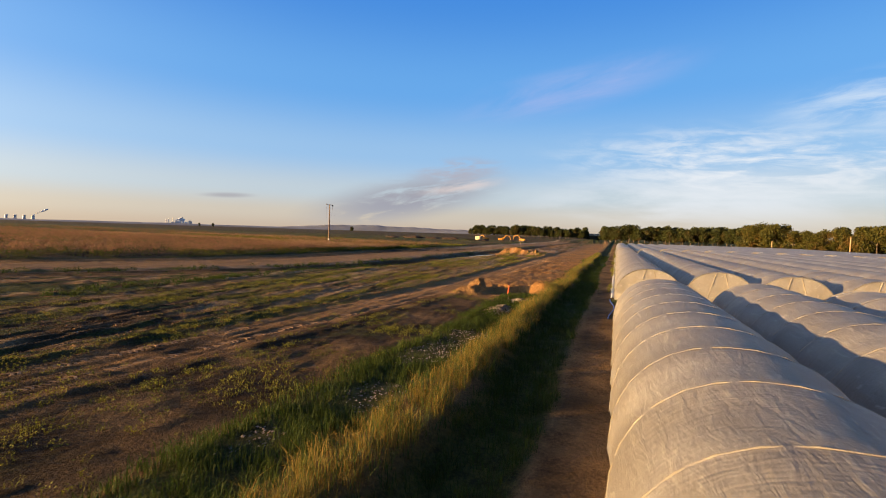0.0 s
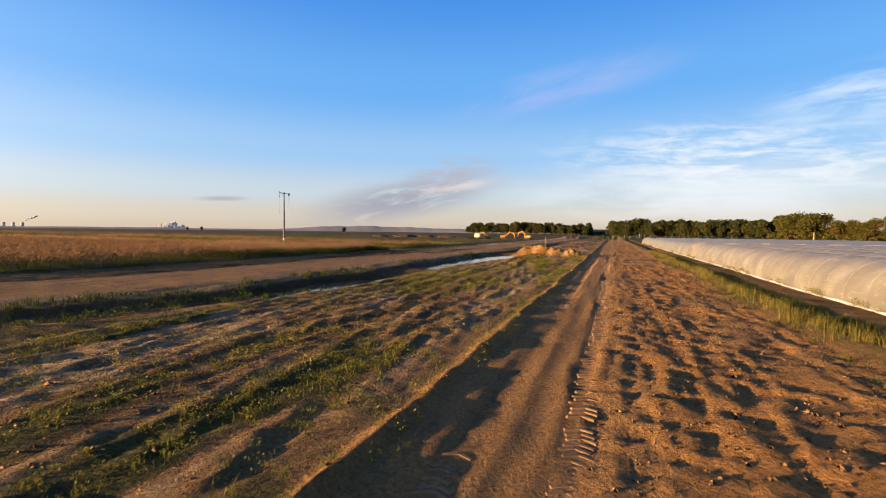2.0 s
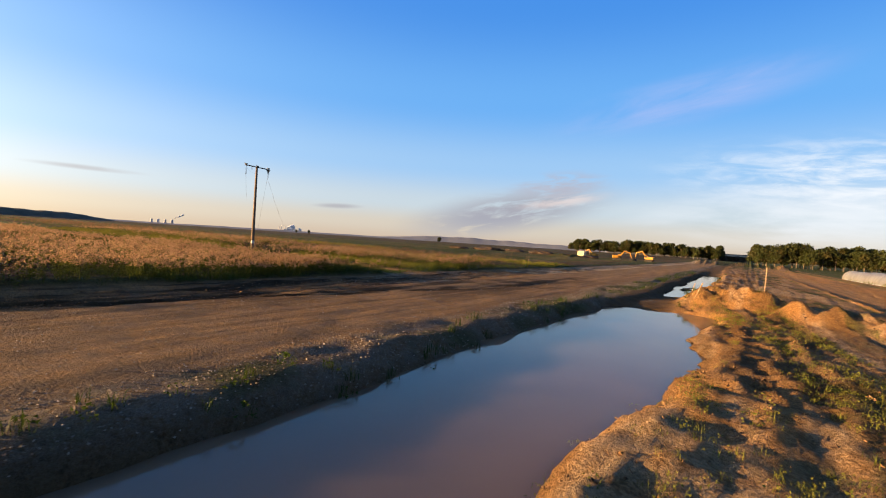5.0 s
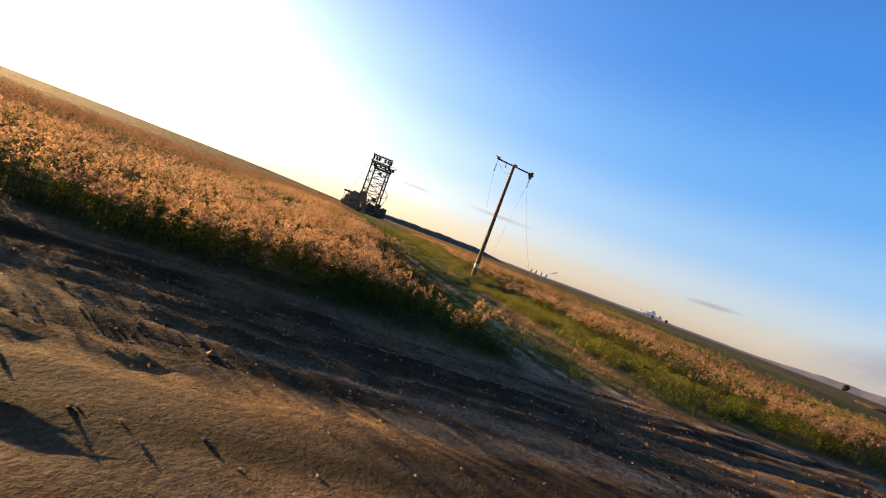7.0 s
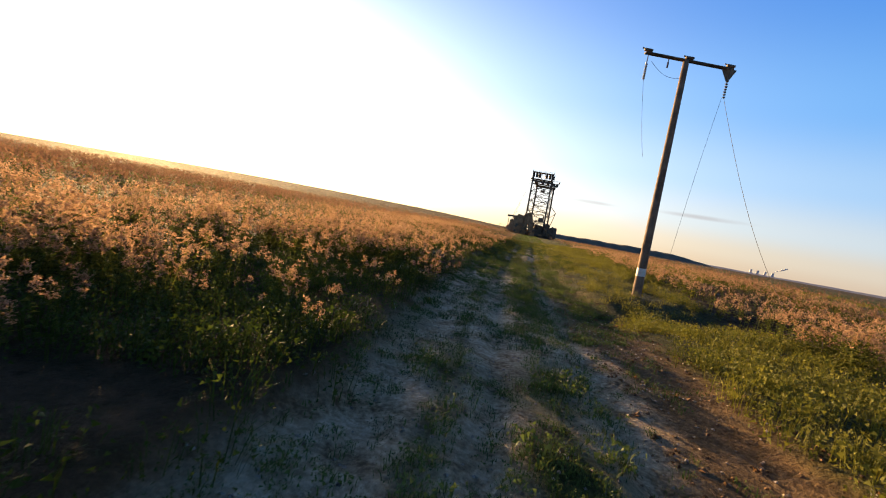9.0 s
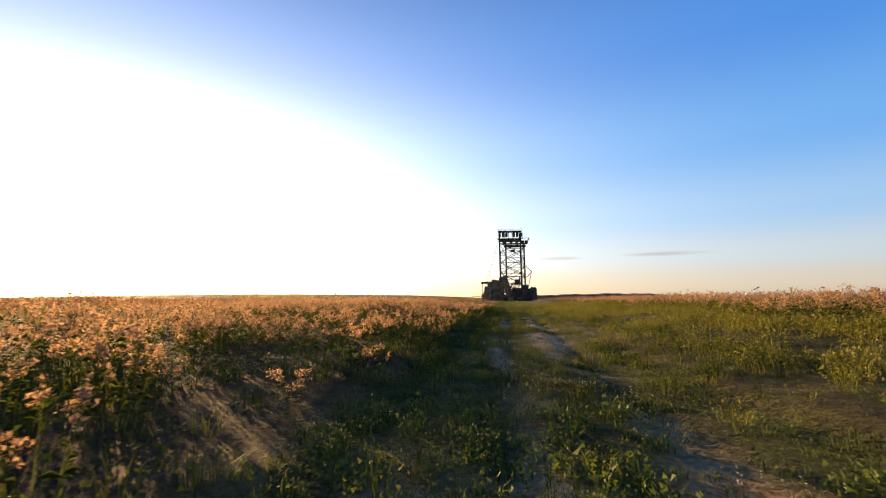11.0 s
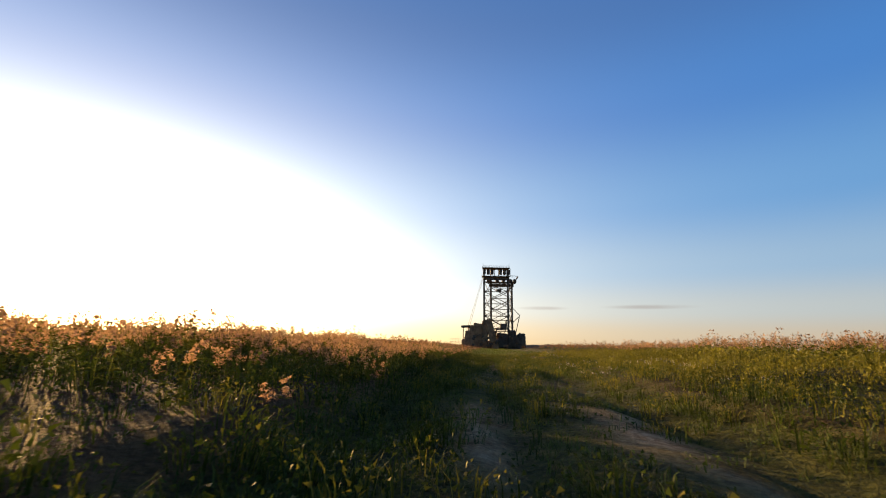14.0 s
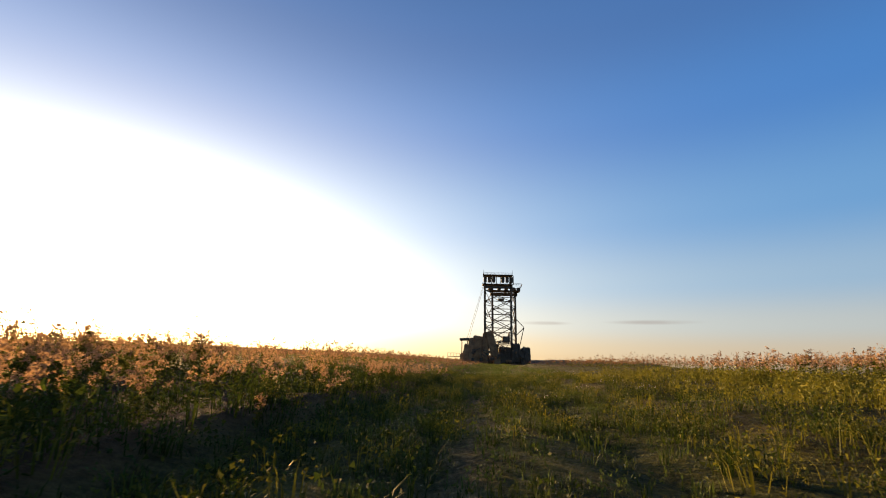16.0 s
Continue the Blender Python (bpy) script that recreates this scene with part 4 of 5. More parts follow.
flower_keep = lambda x, y: band(y - veer(x), 91.0, 99.5, 0.6) * np.clip(-0.05 + 1.8 * rough_noise(x, y, 3.0, 221, 2), 0, 1) * (1 - 0.6 * track_zone(x, y) * step(-80, -66, x))
sow("white_flowers", bloom, *spread(1500, -142, -43, 90, 104, flower_keep, 263), 1.0, [lush_mat, petal_mat], "small white flowers among the track's herbs", "flowers", 264)

far_track = lambda x, y: band(y - veer(x), 91.5, 98.5, 1.0)
sow("far_track_grass", [herb(395 + j, 0.30, 0.45, 40, 0, 0.05) for j in range(4)], *spread(2600, -300, -138, 94, 116, far_track, 267), 1.0, [green_mat], "green grass over the track's far end", "grass", 268)

mixed = lambda x, y: field_zone(x, y) * np.clip(0.1 + 2.6 * rough_noise(x, y, 9.0, 89, 3), 0, 1)
sow("field_herbs", [herb(640 + j, 0.45, 0.55, 34, 0, 0.07) for j in range(5)], *spread(5200, -120, -42, 104, 140, mixed, 641), 1.0, [herb_mat], "yellow-green herb patches between the field's weeds", "herbs", 642)

# grass strips beside the tunnels
dry_kinds = [tuft(400 + j, 26, 0.54, 0.18, 0.009, 0.65, 0, 1) for j in range(6)]
sow("dry_grass", dry_kinds, *spread(4200, -2.5, -1.3, -4, 110, lambda x, y: np.exp(-((lanes(x, y) + 1.9) / 0.42) ** 2) * (1 - 0.72 * step(26, 40, y)), 27), 1.0, [dry_mat, green_mat], "tall dry golden grass along the verge", "grass", 27)
green_kinds = [tuft(410 + j, 22, 0.32, 0.19, 0.011, 0.8, 0, 1) for j in range(6)]
sow("verge_grass", green_kinds, *spread(3500, -1.6, 0.7, -4, 100, lambda x, y: band(lanes(x, y), -1.5, 0.45, 0.15) * (1 - 0.5 * step(40, 60, y)), 28), 1.0, [lush_mat, lush_mat], "dark green grass beside the dirt path", "grass", 28)
heap = lambda x, y: np.clip(band(lanes(x, y), -4.0, -2.5, 0.2) * np.clip(3.0 * rough_noise(x, y, 2.2, 139, 2) - 0.2, 0, 0.6) * (1 - step(14, 16, y)) + 1.5 * hump(x, y, -3.3, 17.7, 0.42, 0.75) + 1.5 * hump(x, y, -3.1, 21.5, 0.42, 0.75), 0, 1)
left_grass = lambda x, y: band(lanes(x, y), -4.6, -2.3, 0.2) * np.clip(0.75 + 1.2 * rough_noise(x, y, 1.8, 109, 2), 0, 1) * (1 - 0.95 * np.clip(heap(x, y) * 2, 0, 1))
sow("bank_grass", green_kinds, *join(spread(2600, -5, -2.2, -4, 25.0, left_grass, 29), spread(500, -5, -2.2, 28, 100, lambda x, y: band(lanes(x, y), -3.0, -2.2, 0.2), 30)), 1.0, [lush_mat, lush_mat], "green grass tufts among gravel heaps", "grass", 29)
# sparse weeds on the churned ground, the lane's bank and the ditch
sparse = lambda x, y: band(lanes(x, y), -21.5, -11.6, 0.5) * np.clip(0.10 + 1.0 * rough_noise(x, y, 3.2, 113, 2) + 1.8 * rough_noise(x * 0.85 + 0.06 * y, y * 0.12, 1.0, 251, 3), 0, 1)
ridge = lambda x, y: np.exp(-((x - berm_line(y)) / 0.5) ** 2) * np.clip(0.4 + 2 * rough_noise(x, y, 2.0, 127), 0, 1)
ditch_side = lambda x, y: (band(lanes(x, y), -26.9, -25.2, 0.3) * (1 - 0.5 * step(60, 70, y)) + 0.35 * band(lanes(x, y), -21.6, -20.8, 0.3)) * np.clip(0.45 + 2.2 * rough_noise(x, y, 3.0, 131), 0, 1)
spill = lambda x, y: band(lanes(x, y), -8.3, -4.4, 0.4) * (1 - step(20, 26, y)) * np.clip(0.05 + 1.4 * rough_noise(x, y, 2.0, 137), 0, 1)
grow = [tuft(420 + j, 10, 0.19, 0.11, 0.009, 0.8) for j in range(4)] + [herb(430 + j, 0.15, 0.15, 16, 0, 0.024) for j in range(4)]
xy = join(spread(26000, -22, -11, 0, 100, sparse, 31), spread(5200, -21, -10.5, 24, 75, lambda x, y: np.clip(0.25 + 1.4 * rough_noise(x, y, 1.5, 281, 2), 0, 1), 311), spread(2600, -17, -10, -2, 110, ridge, 32), spread(4500, -8.5, -4.2, -3, 27, spill, 33), spread(3000, -24, -8, -3, 16, lambda x, y: np.clip(0.1 + 1.6 * rough_noise(x, y, 2.5, 261, 2), 0, 1), 332), spread(1300, -10.5, -6.5, 0, 28, lambda x, y: np.exp(-((x - berm_line(y) - 3.95) / 0.25) ** 2), 331))
sow("sparse_weeds", grow, *xy, 1.0, [herb_mat], "sparse yellow-green weeds sprouting from churned earth", "weeds", 30)
bank_kinds = [tuft(440 + j, 16, 0.38, 0.18, 0.018, 0.7) for j in range(4)] + [herb(450 + j, 0.3, 0.25, 22, 0, 0.045) for j in range(3)]
bend_keep = lambda x, y: ditch_side(x, y)
sow("ditch_grass", bank_kinds, *join(spread(1500, -27.5, -22.5, 11, 46, lambda x, y: np.exp(-((x + 25.0 - 0.5 * np.sin(y * 0.3)) / 0.9) ** 2) * np.clip(0.6 + 1.5 * rough_noise(x, y, 3.0, 133), 0, 1), 351), spread(5200, -40, -20, 8, 50, bend_keep, 34), spread(3500, -28, -20, 50, 165, bend_keep, 35)), 1.0, [lush_mat], "rough green grass along the ditch bank", "grass", 31)


# ---- stones and clods ----
def pebble(seed, m=0):
    r = np.random.RandomState(seed)
    s = Sprig()
    pts = [np.array(p) * r.uniform(0.7, 1.3) * np.array((1, 0.8, 0.55)) for p in ((1, 0, 0), (-1, 0, 0), (0, 1, 0), (0, -1, 0), (0, 0, 1), (0, 0, -1))]
    for a in (0, 1):
        for b in (2, 3):
            for c in (4, 5):
                s.f.append((a, b, c)), s.m.append(m)
    s.v = [tuple(p) for p in pts]
    return s


pebbles = [pebble(500 + j) for j in range(6)]
sow("gravel_heap", pebbles, *join(spread(6000, -4.2, -2.2, -4, 23.5, heap, 36), spread(11000, -4.4, -2.2, 15.8, 23.4, heap, 361)), 0.027, [stone_mat], "grey and buff gravel stones in low heaps", "gravel", 32, 0.02, vary=0.35)
sow("bank_stones", pebbles, *join(spread(6500, -28.2, -25.2, 40, 110, lambda x, y: band(lanes(x, y), -27.8, -25.6, 0.3), 37), spread(1000, -35, -27, 55, 100, lambda x, y: 0 * x + 0.8, 38), spread(5200, -64, -36, 84, 98, lambda x, y: 1 - field_zone(x, y), 381)), 0.030, [stone_mat], "small stones along the gravel road and bank", "gravel", 33, 0.01)
clod_keep = lambda x, y: np.clip(0.25 * band(lanes(x, y), -21, -12, 0.5) + band(lanes(x, y), -8.2, -2.7, 0.3) * step(23, 27, y) * 0.7 + band(lanes(x, y), -21, -12, 0.5) * np.clip(0.2 + rough_noise(x, y, 2.5, 149), 0, 1) + band(lanes(x, y), -40.5, -35.5, 0.4) * 0.5 + 0.6 * band(lanes(x, y), -22, -19.5, 0.4) * step(60, 75, y), 0, 1)
sow("earth_clods", pebbles, *join(spread(8000, -8.5, -2.5, 22, 70, clod_keep, 39), spread(16000, -22, -11, 5, 100, clod_keep, 40), spread(6000, -20, -11, 22, 56, clod_keep, 401), spread(8000, -41, -35, 50, 105, clod_keep, 41), spread(900, -60, -46, 98.6, 103.5, lambda x, y: np.exp(-((y - 99.6 - (x + 52) * -0.5) / 0.8) ** 2), 42), spread(1400, -62, -42, 95.8, 98.2, None, 43), spread(1500, -12.5, -6.5, 10, 90, lambda x, y: np.exp(-((x - berm_line(y)) / 0.3) ** 2), 44)), 0.034, [clod_mat], "loose clods of sandy earth", "earth", 34, 0.0, vary=0.42)
# tyre lugs pressed into the lane
lugs = Sprig()
for side, tilt in ((-1, 0.5), (1, -0.5)):
    c, s = math.cos(tilt), math.sin(tilt)
    cx = side * 0.11
    def corner(u, w, z):
        return (cx + u * c - w * s, u * s + w * c, z)
    a, b = 0.11, 0.028
    top = [corner(-a, -b, 0.011), corner(a, -b, 0.011), corner(a, b, 0.011), corner(-a, b, 0.011)]
    low = [corner(-a - 0.02, -b - 0.02, -0.02), corner(a + 0.02, -b - 0.02, -0.02), corner(a + 0.02, b + 0.02, -0.02), corner(-a - 0.02, b + 0.02, -0.03)]
    lugs.quad(*top, 0)
    for j in range(4):
        lugs.quad(low[j], low[(j + 1) % 4], top[(j + 1) % 4], top[j], 0)


def press(name, x, y, label, mat=None, raise_by=0.0, seed=0):
    if seed:
        r = np.random.RandomState(seed)
        ok = (rough_noise(x, y, 7.0, seed, 2) > -0.10) & (r.uniform(size=len(x)) < 0.85)
        x, y = x[ok] + 0.03 * r.normal(size=int(ok.sum())), y[ok] + 0.02 * r.normal(size=int(ok.sum()))
    z = height(x, y) + raise_by
    v, f = np.array(lugs.v), np.array(lugs.f)
    out = v[None] + np.stack([x, y, z], -1)[:, None]
    faces = (f[None] + (np.arange(len(x)) * len(v))[:, None, None]).reshape(-1, 3)
    mesh = quick_mesh(name, out.reshape(-1, 3), faces, 3)
    mesh.materials.append(mat or tread_mat)
    tagged(new(name, mesh), label, "tyre track", kind="stuff")


ly = np.arange(1, 80, 0.17)
for off in (1.2, 2.65):
    press("tyre_track", berm_line(ly) + off + 0.05 * np.sin(ly * 0.35), ly, "dark tyre tread pressed into sandy earth", seed=int(300 + 10 * off))


# ---- plastic tunnels ----
HALF, CREST, PITCH = 1.95, 2.05, 3.75
HOOP = 2.0


def arch(a):
    """A point of the arch, a from 0 (west foot) to 180 degrees (east foot)."""
    c, s = math.cos(radians(a)), math.sin(radians(a))
    return -HALF * math.copysign(abs(c) ** 0.92, c), CREST * abs(s) ** 0.86


def film_sheet(length, lift_w, lift_e, sag_seed, fine):
    """The film from foot to foot, pulled tight over the hoops and sagging a little between them."""
    r = np.random.RandomState(sag_seed)
    bm = bmesh.new()
    uneven = [r.uniform(-1, 1) for _ in range(400)]
    rows = []
    stops = np.arange(0, length + 0.01, HOOP / fine)
    for i, y in enumerate(stops):
        f = (y / HOOP) % 1.0
        sag = 0.06 * math.sin(math.pi * f) ** 0.7 if fine > 1 else 0.0
        row = []
        for j in range(19):
            a = lift_w + (180 - lift_e - lift_w) * j / 18
            x, z = arch(a)
            loose = 0.02 * math.sin(a * 0.31 + y * 2.7 + uneven[i % 400]) * (1 if j in (0, 1, 17, 18) else 0.35)
            k = 1 - sag / 2 + loose * 0.3
            row.append(bm.verts.new((x * k, y, max(0.03, z * k + (loose if j in (0, 18) else 0)))))
        rows.append(row)
    for u, v in zip(rows, rows[1:]):
        for j in range(18):
            bm.faces.new((u[j], u[j + 1], v[j + 1], v[j]))
    return bm


def hoop_bow(bm, r=0.010, y=0.0, grow=1.001):
    return tube(bm, [(x * grow, y, z * grow) for x, z in (arch(a) for a in range(0, 181, 12))], r, 5)


def end_sheet():
    bm = bmesh.new()
    top = [bm.verts.new((x * 0.985, 0, z * 0.985)) for x, z in (arch(a) for a in range(0, 181, 12))]
    mid = [bm.verts.new((v.co.x * 0.8, 0.05 * math.sin(i * 1.9), v.co.z * 0.55)) for i, v in enumerate(top)]
    low = [bm.verts.new((v.co.x * 0.98, 0.03 * math.sin(i * 2.3), 0.04)) for i, v in enumerate(top)]
    for u, v in ((top, mid), (mid, low)):
        for i in range(len(u) - 1):
            if (u[i].co - v[i].co).length + (u[i + 1].co - v[i + 1].co).length > 0.05:
                bm.faces.new((u[i], u[i + 1], v[i + 1], v[i]))
    return bm


def tunnel(x, y0, y1, seed, near, lift_w=0.0, lift_e=0.0):
    z = float(height(np.array([x]), np.array([(y0 + y1) / 2]))[0])
    ob = thing("plastic_tunnel", (x, y0, z), "long arched growing tunnel under milky wrinkled plastic film", "plastic tunnel", "growing tunnels")
    length = y1 - y0
    part("film", film_sheet(length, lift_w, lift_e, seed, 4 if near else 1), film_mat, ob, "milky translucent plastic film", smooth=True)
    if near:
        first = hoop_bow(bmesh.new())
        h0 = part("hoop", first, hoop_mat, ob, "pale bent steel hoop")
        for j in range(1, int(length / HOOP) + 1):
            h = new("hoop", h0.data)
            h.parent, h.location = ob, (0, j * HOOP, 0)
    else:
        for y in (0.0, length):
            h = part("hoop", hoop_bow(bmesh.new(), 0.03), hoop_mat, ob, "pale bent steel hoop")
            h.location = (0, y, 0)
    for y in (0.01, length - 0.01):
        e = part("end_sheet", end_sheet(), film_mat, ob, "film closing the tunnel's end", smooth=True)
        e.location = (0, y, 0)
        if near:
            for s in (-1, 1):
                part("brace", bar(bmesh.new(), (s * 0.75, y - 0.03, 0.03), (s * 0.22, y - 0.03, CREST * 0.97), 0.022, sides=5), hoop_mat, ob, "thin end brace")
    return ob


for j in range(17):
    x = 1.85 + HALF + j * PITCH + 0.1 * math.sin(j * 2.1)
    lift = 0.0 if j == 0 else 24.0
    for y0, y1 in ((-21.6, 19.2), (26.6, 95.4), (98.2, 207.0)):
        tunnel(x, y0 + (0.4 * math.sin(j * 1.7) if j else 0), y1 + (0.5 * math.sin(j * 2.9) if j else 0), 60 + j, j < 4 and y0 < 90, lift, 24.0)
# crop showing under the lifted film
crop = [herb(600 + j, 0.8, 0.4, 46, 0, 0.07) for j in range(4)]
cx, cy = spread(2600, 5.0, 24, -6, 60, lambda x, y: np.exp(-((((x - 5.68) + PITCH / 2) % PITCH - PITCH / 2) / 0.35) ** 2), 51)
sow("crop_rows", crop, cx, cy, 0.9, [lush_mat], "dark green leafy crop between the tunnels", "crop", 52)
cx, cy = spread(420, 1.9, 2.9, 26, 200, lambda x, y: (lattice_noise(x * 0 + 1, y / 4.0, 77) > 0.05) * np.exp(-((x - 2.2) / 0.3) ** 2), 53)
sow("tunnel_weeds", crop, cx - 0.5, cy, 0.55, [herb_mat], "yellow-green plants growing out at the tunnel's foot", "crop", 54)
cx, cy = spread(500, 1.9, 60, 19.6, 26.2, None, 55)
sow("headland_grass", [tuft(620 + j, 20, 0.22, 0.25, 0.02, 0.8) for j in range(4)], cx, cy, 1.2, [green_mat], "grass on the gap between tunnel rows", "grass", 56)
# white ground film at the tunnel's foot and the blue hose on the path
bm = bmesh.new()
rows = []
for i, y in enumerate(np.arange(27, 200, 0.7)):
    w = 0.10 + 0.10 * float(lattice_noise(np.array([0.5]), np.array([y / 3.0]), 78)[0] + 0.5)
    z0 = float(height(np.array([1.7]), np.array([y]))[0])
    rows.append([bm.verts.new((1.80 - w, y, z0 + 0.03)), bm.verts.new((1.80 - w * 0.4, y, z0 + 0.10 + 0.03 * math.sin(i))), bm.verts.new((1.90, y, z0 + 0.07))])
for u, v in zip(rows, rows[1:]):
    bm.faces.new((u[0], u[1], v[1], v[0])), bm.faces.new((u[1], u[2], v[2], v[1]))
tagged(part("ground_film", bm, white_film_mat), "crumpled white film edge lying along the tunnel's foot", "film")
pts = [(1.75 + 0.12 * math.sin(y * 0.9), float(y), float(height(np.array([1.75]), np.array([y]))[0]) + 0.03) for y in np.arange(19.0, 27.0, 0.4)]
tagged(part("hose", tube(bmesh.new(), pts, 0.03), hose_mat), "blue water hose lying along the dirt path", "hose")


# ---- stakes ----
def stake(x, y, tall, lean, mat, top_mat, label):
    z = float(height(np.array([x]), np.array([y]))[0])
    ob = thing("marker_stake", (x, y, z), label, "stake", "survey stakes")
    ob.matrix_world = pose(x, y, z - 0.04, lean[0], lean[1], 20)
    part("shaft", box(bmesh.new(), (0.05, 0.035, tall * 0.6), (0, 0, tall * 0.3), bevel=0.006), mat, ob)
    part("painted_top", box(bmesh.new(), (0.052, 0.037, tall * 0.4), (0, 0, tall * 0.8), bevel=0.006), top_mat, ob)


stake(-4.25, 24.0, 0.66, (4, 5), orange_mat, orange_mat, "orange painted wooden survey stake beside a dug hole")
stake(-21.1, 96.9, 1.1, (8, 20), stake_mat, stake_mat, "leaning pale wooden survey stake beside the ditch")
stake(-21.8, 103.2, 1.2, (4, 14), stake_mat, stake_mat, "leaning pale wooden survey stake near a pool")
stake(-17.6, 97.4, 1.5, (0, 2), stake_mat, stake_mat, "upright pale wooden stake in a spoil heap")
stake(-114.6, 91.6, 0.66, (0, 3), orange_mat, orange_mat, "orange painted stake among weeds")
stake(-49.0, 76.0, 1.1, (0, 4), wood_mat, wood_mat, "dark wooden stake among weeds")


# ---- wooden power line pole ----
POLE = (-67.6, 100.2)
pz = float(height(np.array([POLE[0]]), np.array([POLE[1]]))[0])
pole = thing("power_pole", (*POLE, pz - 0.1), "weathered wooden power line pole with cut hanging wires", "power pole", turn=0)
bm = bmesh.new()
rings = [(0.0, 0.19), (2.0, 0.178), (5.0, 0.155), (8.0, 0.135), (9.95, 0.12)]
prev = None
for h, r0 in rings:
    ring = [bm.verts.new((r0 * math.cos(a), r0 * math.sin(a), h)) for a in (2 * math.pi * j / 14 for j in range(14))]
    if prev:
        for j in range(14):
            bm.faces.new((prev[j], prev[(j + 1) % 14], ring[(j + 1) % 14], ring[j]))
    prev = ring
bm.faces.new(prev)
part("shaft", bm, wood_mat, pole, "weathered round wooden shaft", smooth=True)
bm = bmesh.new()
bmesh.ops.create_cone(bm, segments=16, radius1=0.190, radius2=0.188, depth=0.34, matrix=Matrix.Translation((0, 0, 1.15)))
part("pale_band", bm, band_mat, pole, "pale band round the shaft", smooth=True)
ARM = Vector((-0.14, 1.0, 0)).normalized()
ends = (-1.72, 1.95)
top = Vector((0, 0, 9.95))
bm = bmesh.new()
for off in (-0.06, 0.06):
    side = Vector((ARM.y, -ARM.x, 0)) * off
    a, b = top + ARM * ends[0] + side, top + ARM * ends[1] + side
    bar(bm, a, b, 0.05, sides=4)
part("crossarm", bm, steel_mat, pole, "dark steel crossarm")
for at, name in ((ends[0] + 0.12, "clamp"), (0.12, "clamp"), (ends[1] - 0.1, "clamp")):
    p = top + ARM * at + Vector((0, 0, 0.13))
    bm = box(bmesh.new(), (0.14, 0.34, 0.10), p, (0, 0, math.degrees(math.atan2(ARM.y, ARM.x)) - 90), 0.02)
    bar(bm, p + Vector((0, -0.25, 0.06)), p + Vector((0, 0.1, 0.0)), 0.03, sides=5)
    part("clamp", bm, steel_mat, pole)
for at, tall, lean in ((ends[0] + 0.14, 1.05, 0.02), (-0.72, 0.34, 0.02), (ends[1] - 0.12, 1.2, 0.03)):
    p = top + ARM * at - Vector((0, 0, 0.06))
    bm = bmesh.new()
    bar(bm, p, p - Vector((0, 0, tall * 0.35)), 0.02, sides=6)
    for q in range(7):
        h = tall * (0.35 + 0.09 * q)
        bar(bm, p - Vector((0, 0, h)), p - Vector((0, 0, h + 0.05)), 0.065 if tall > 0.5 else 0.03, 0.04, sides=8)
    part("insulator", bm, ceramic_mat, pole, "hanging brown insulator")
p = top + ARM * (ends[1] - 0.14) - Vector((0, 0, 0.02))
bm = bmesh.new()
bmesh.ops.create_cone(bm, cap_ends=True, segments=4, radius1=0.05, radius2=0.30, depth=0.48, matrix=Matrix.Translation(p - Vector((0, 0, 0.24))) @ Matrix.Diagonal((0.5, 1, 1, 1)))
part("bracket", bm, steel_mat, pole, "dark funnel-shaped bracket")


def sag_line(a, b, drop, r, count=14):
    a, b = Vector(a), Vector(b)
    return tube(bmesh.new(), [a.lerp(b, j / count) - Vector((0, 0, drop * math.sin(math.pi * j / count))) for j in range(count + 1)], r, 4)


part("hanging_wire", sag_line(top + ARM * (ends[0] + 0.14) - Vector((0, 0, 1.0)), top + ARM * (ends[0] + 0.9) - Vector((0.5, 0, 4.0)), 0.25, 0.008), wire_mat, pole)
part("hanging_wire", sag_line(top + ARM * (ends[1] - 0.2) - Vector((0, 0, 1.2)), Vector((-1.2, 1.3, 0.9)), -0.4, 0.008), wire_mat, pole)
part("hanging_wire", sag_line(top + ARM * (ends[1] - 0.1) - Vector((0, 0, 1.2)), Vector((1.6, 5.0, 0.6)), 0.7, 0.008), wire_mat, pole)
part("jumper_wire", sag_line(top + ARM * (-1.4) - Vector((0, 0, 0.3)), top - Vector((0, 0, 0.7)), 0.25, 0.008), wire_mat, pole)
part("earth_wire", tube(bmesh.new(), [(0.16 * math.cos(h * 0.5), -0.05 - 0.13 * math.sin(h * 0.5 + 1), h) for h in np.arange(2.0, 9.6, 0.4)], 0.009, 4), wire_mat, pole)


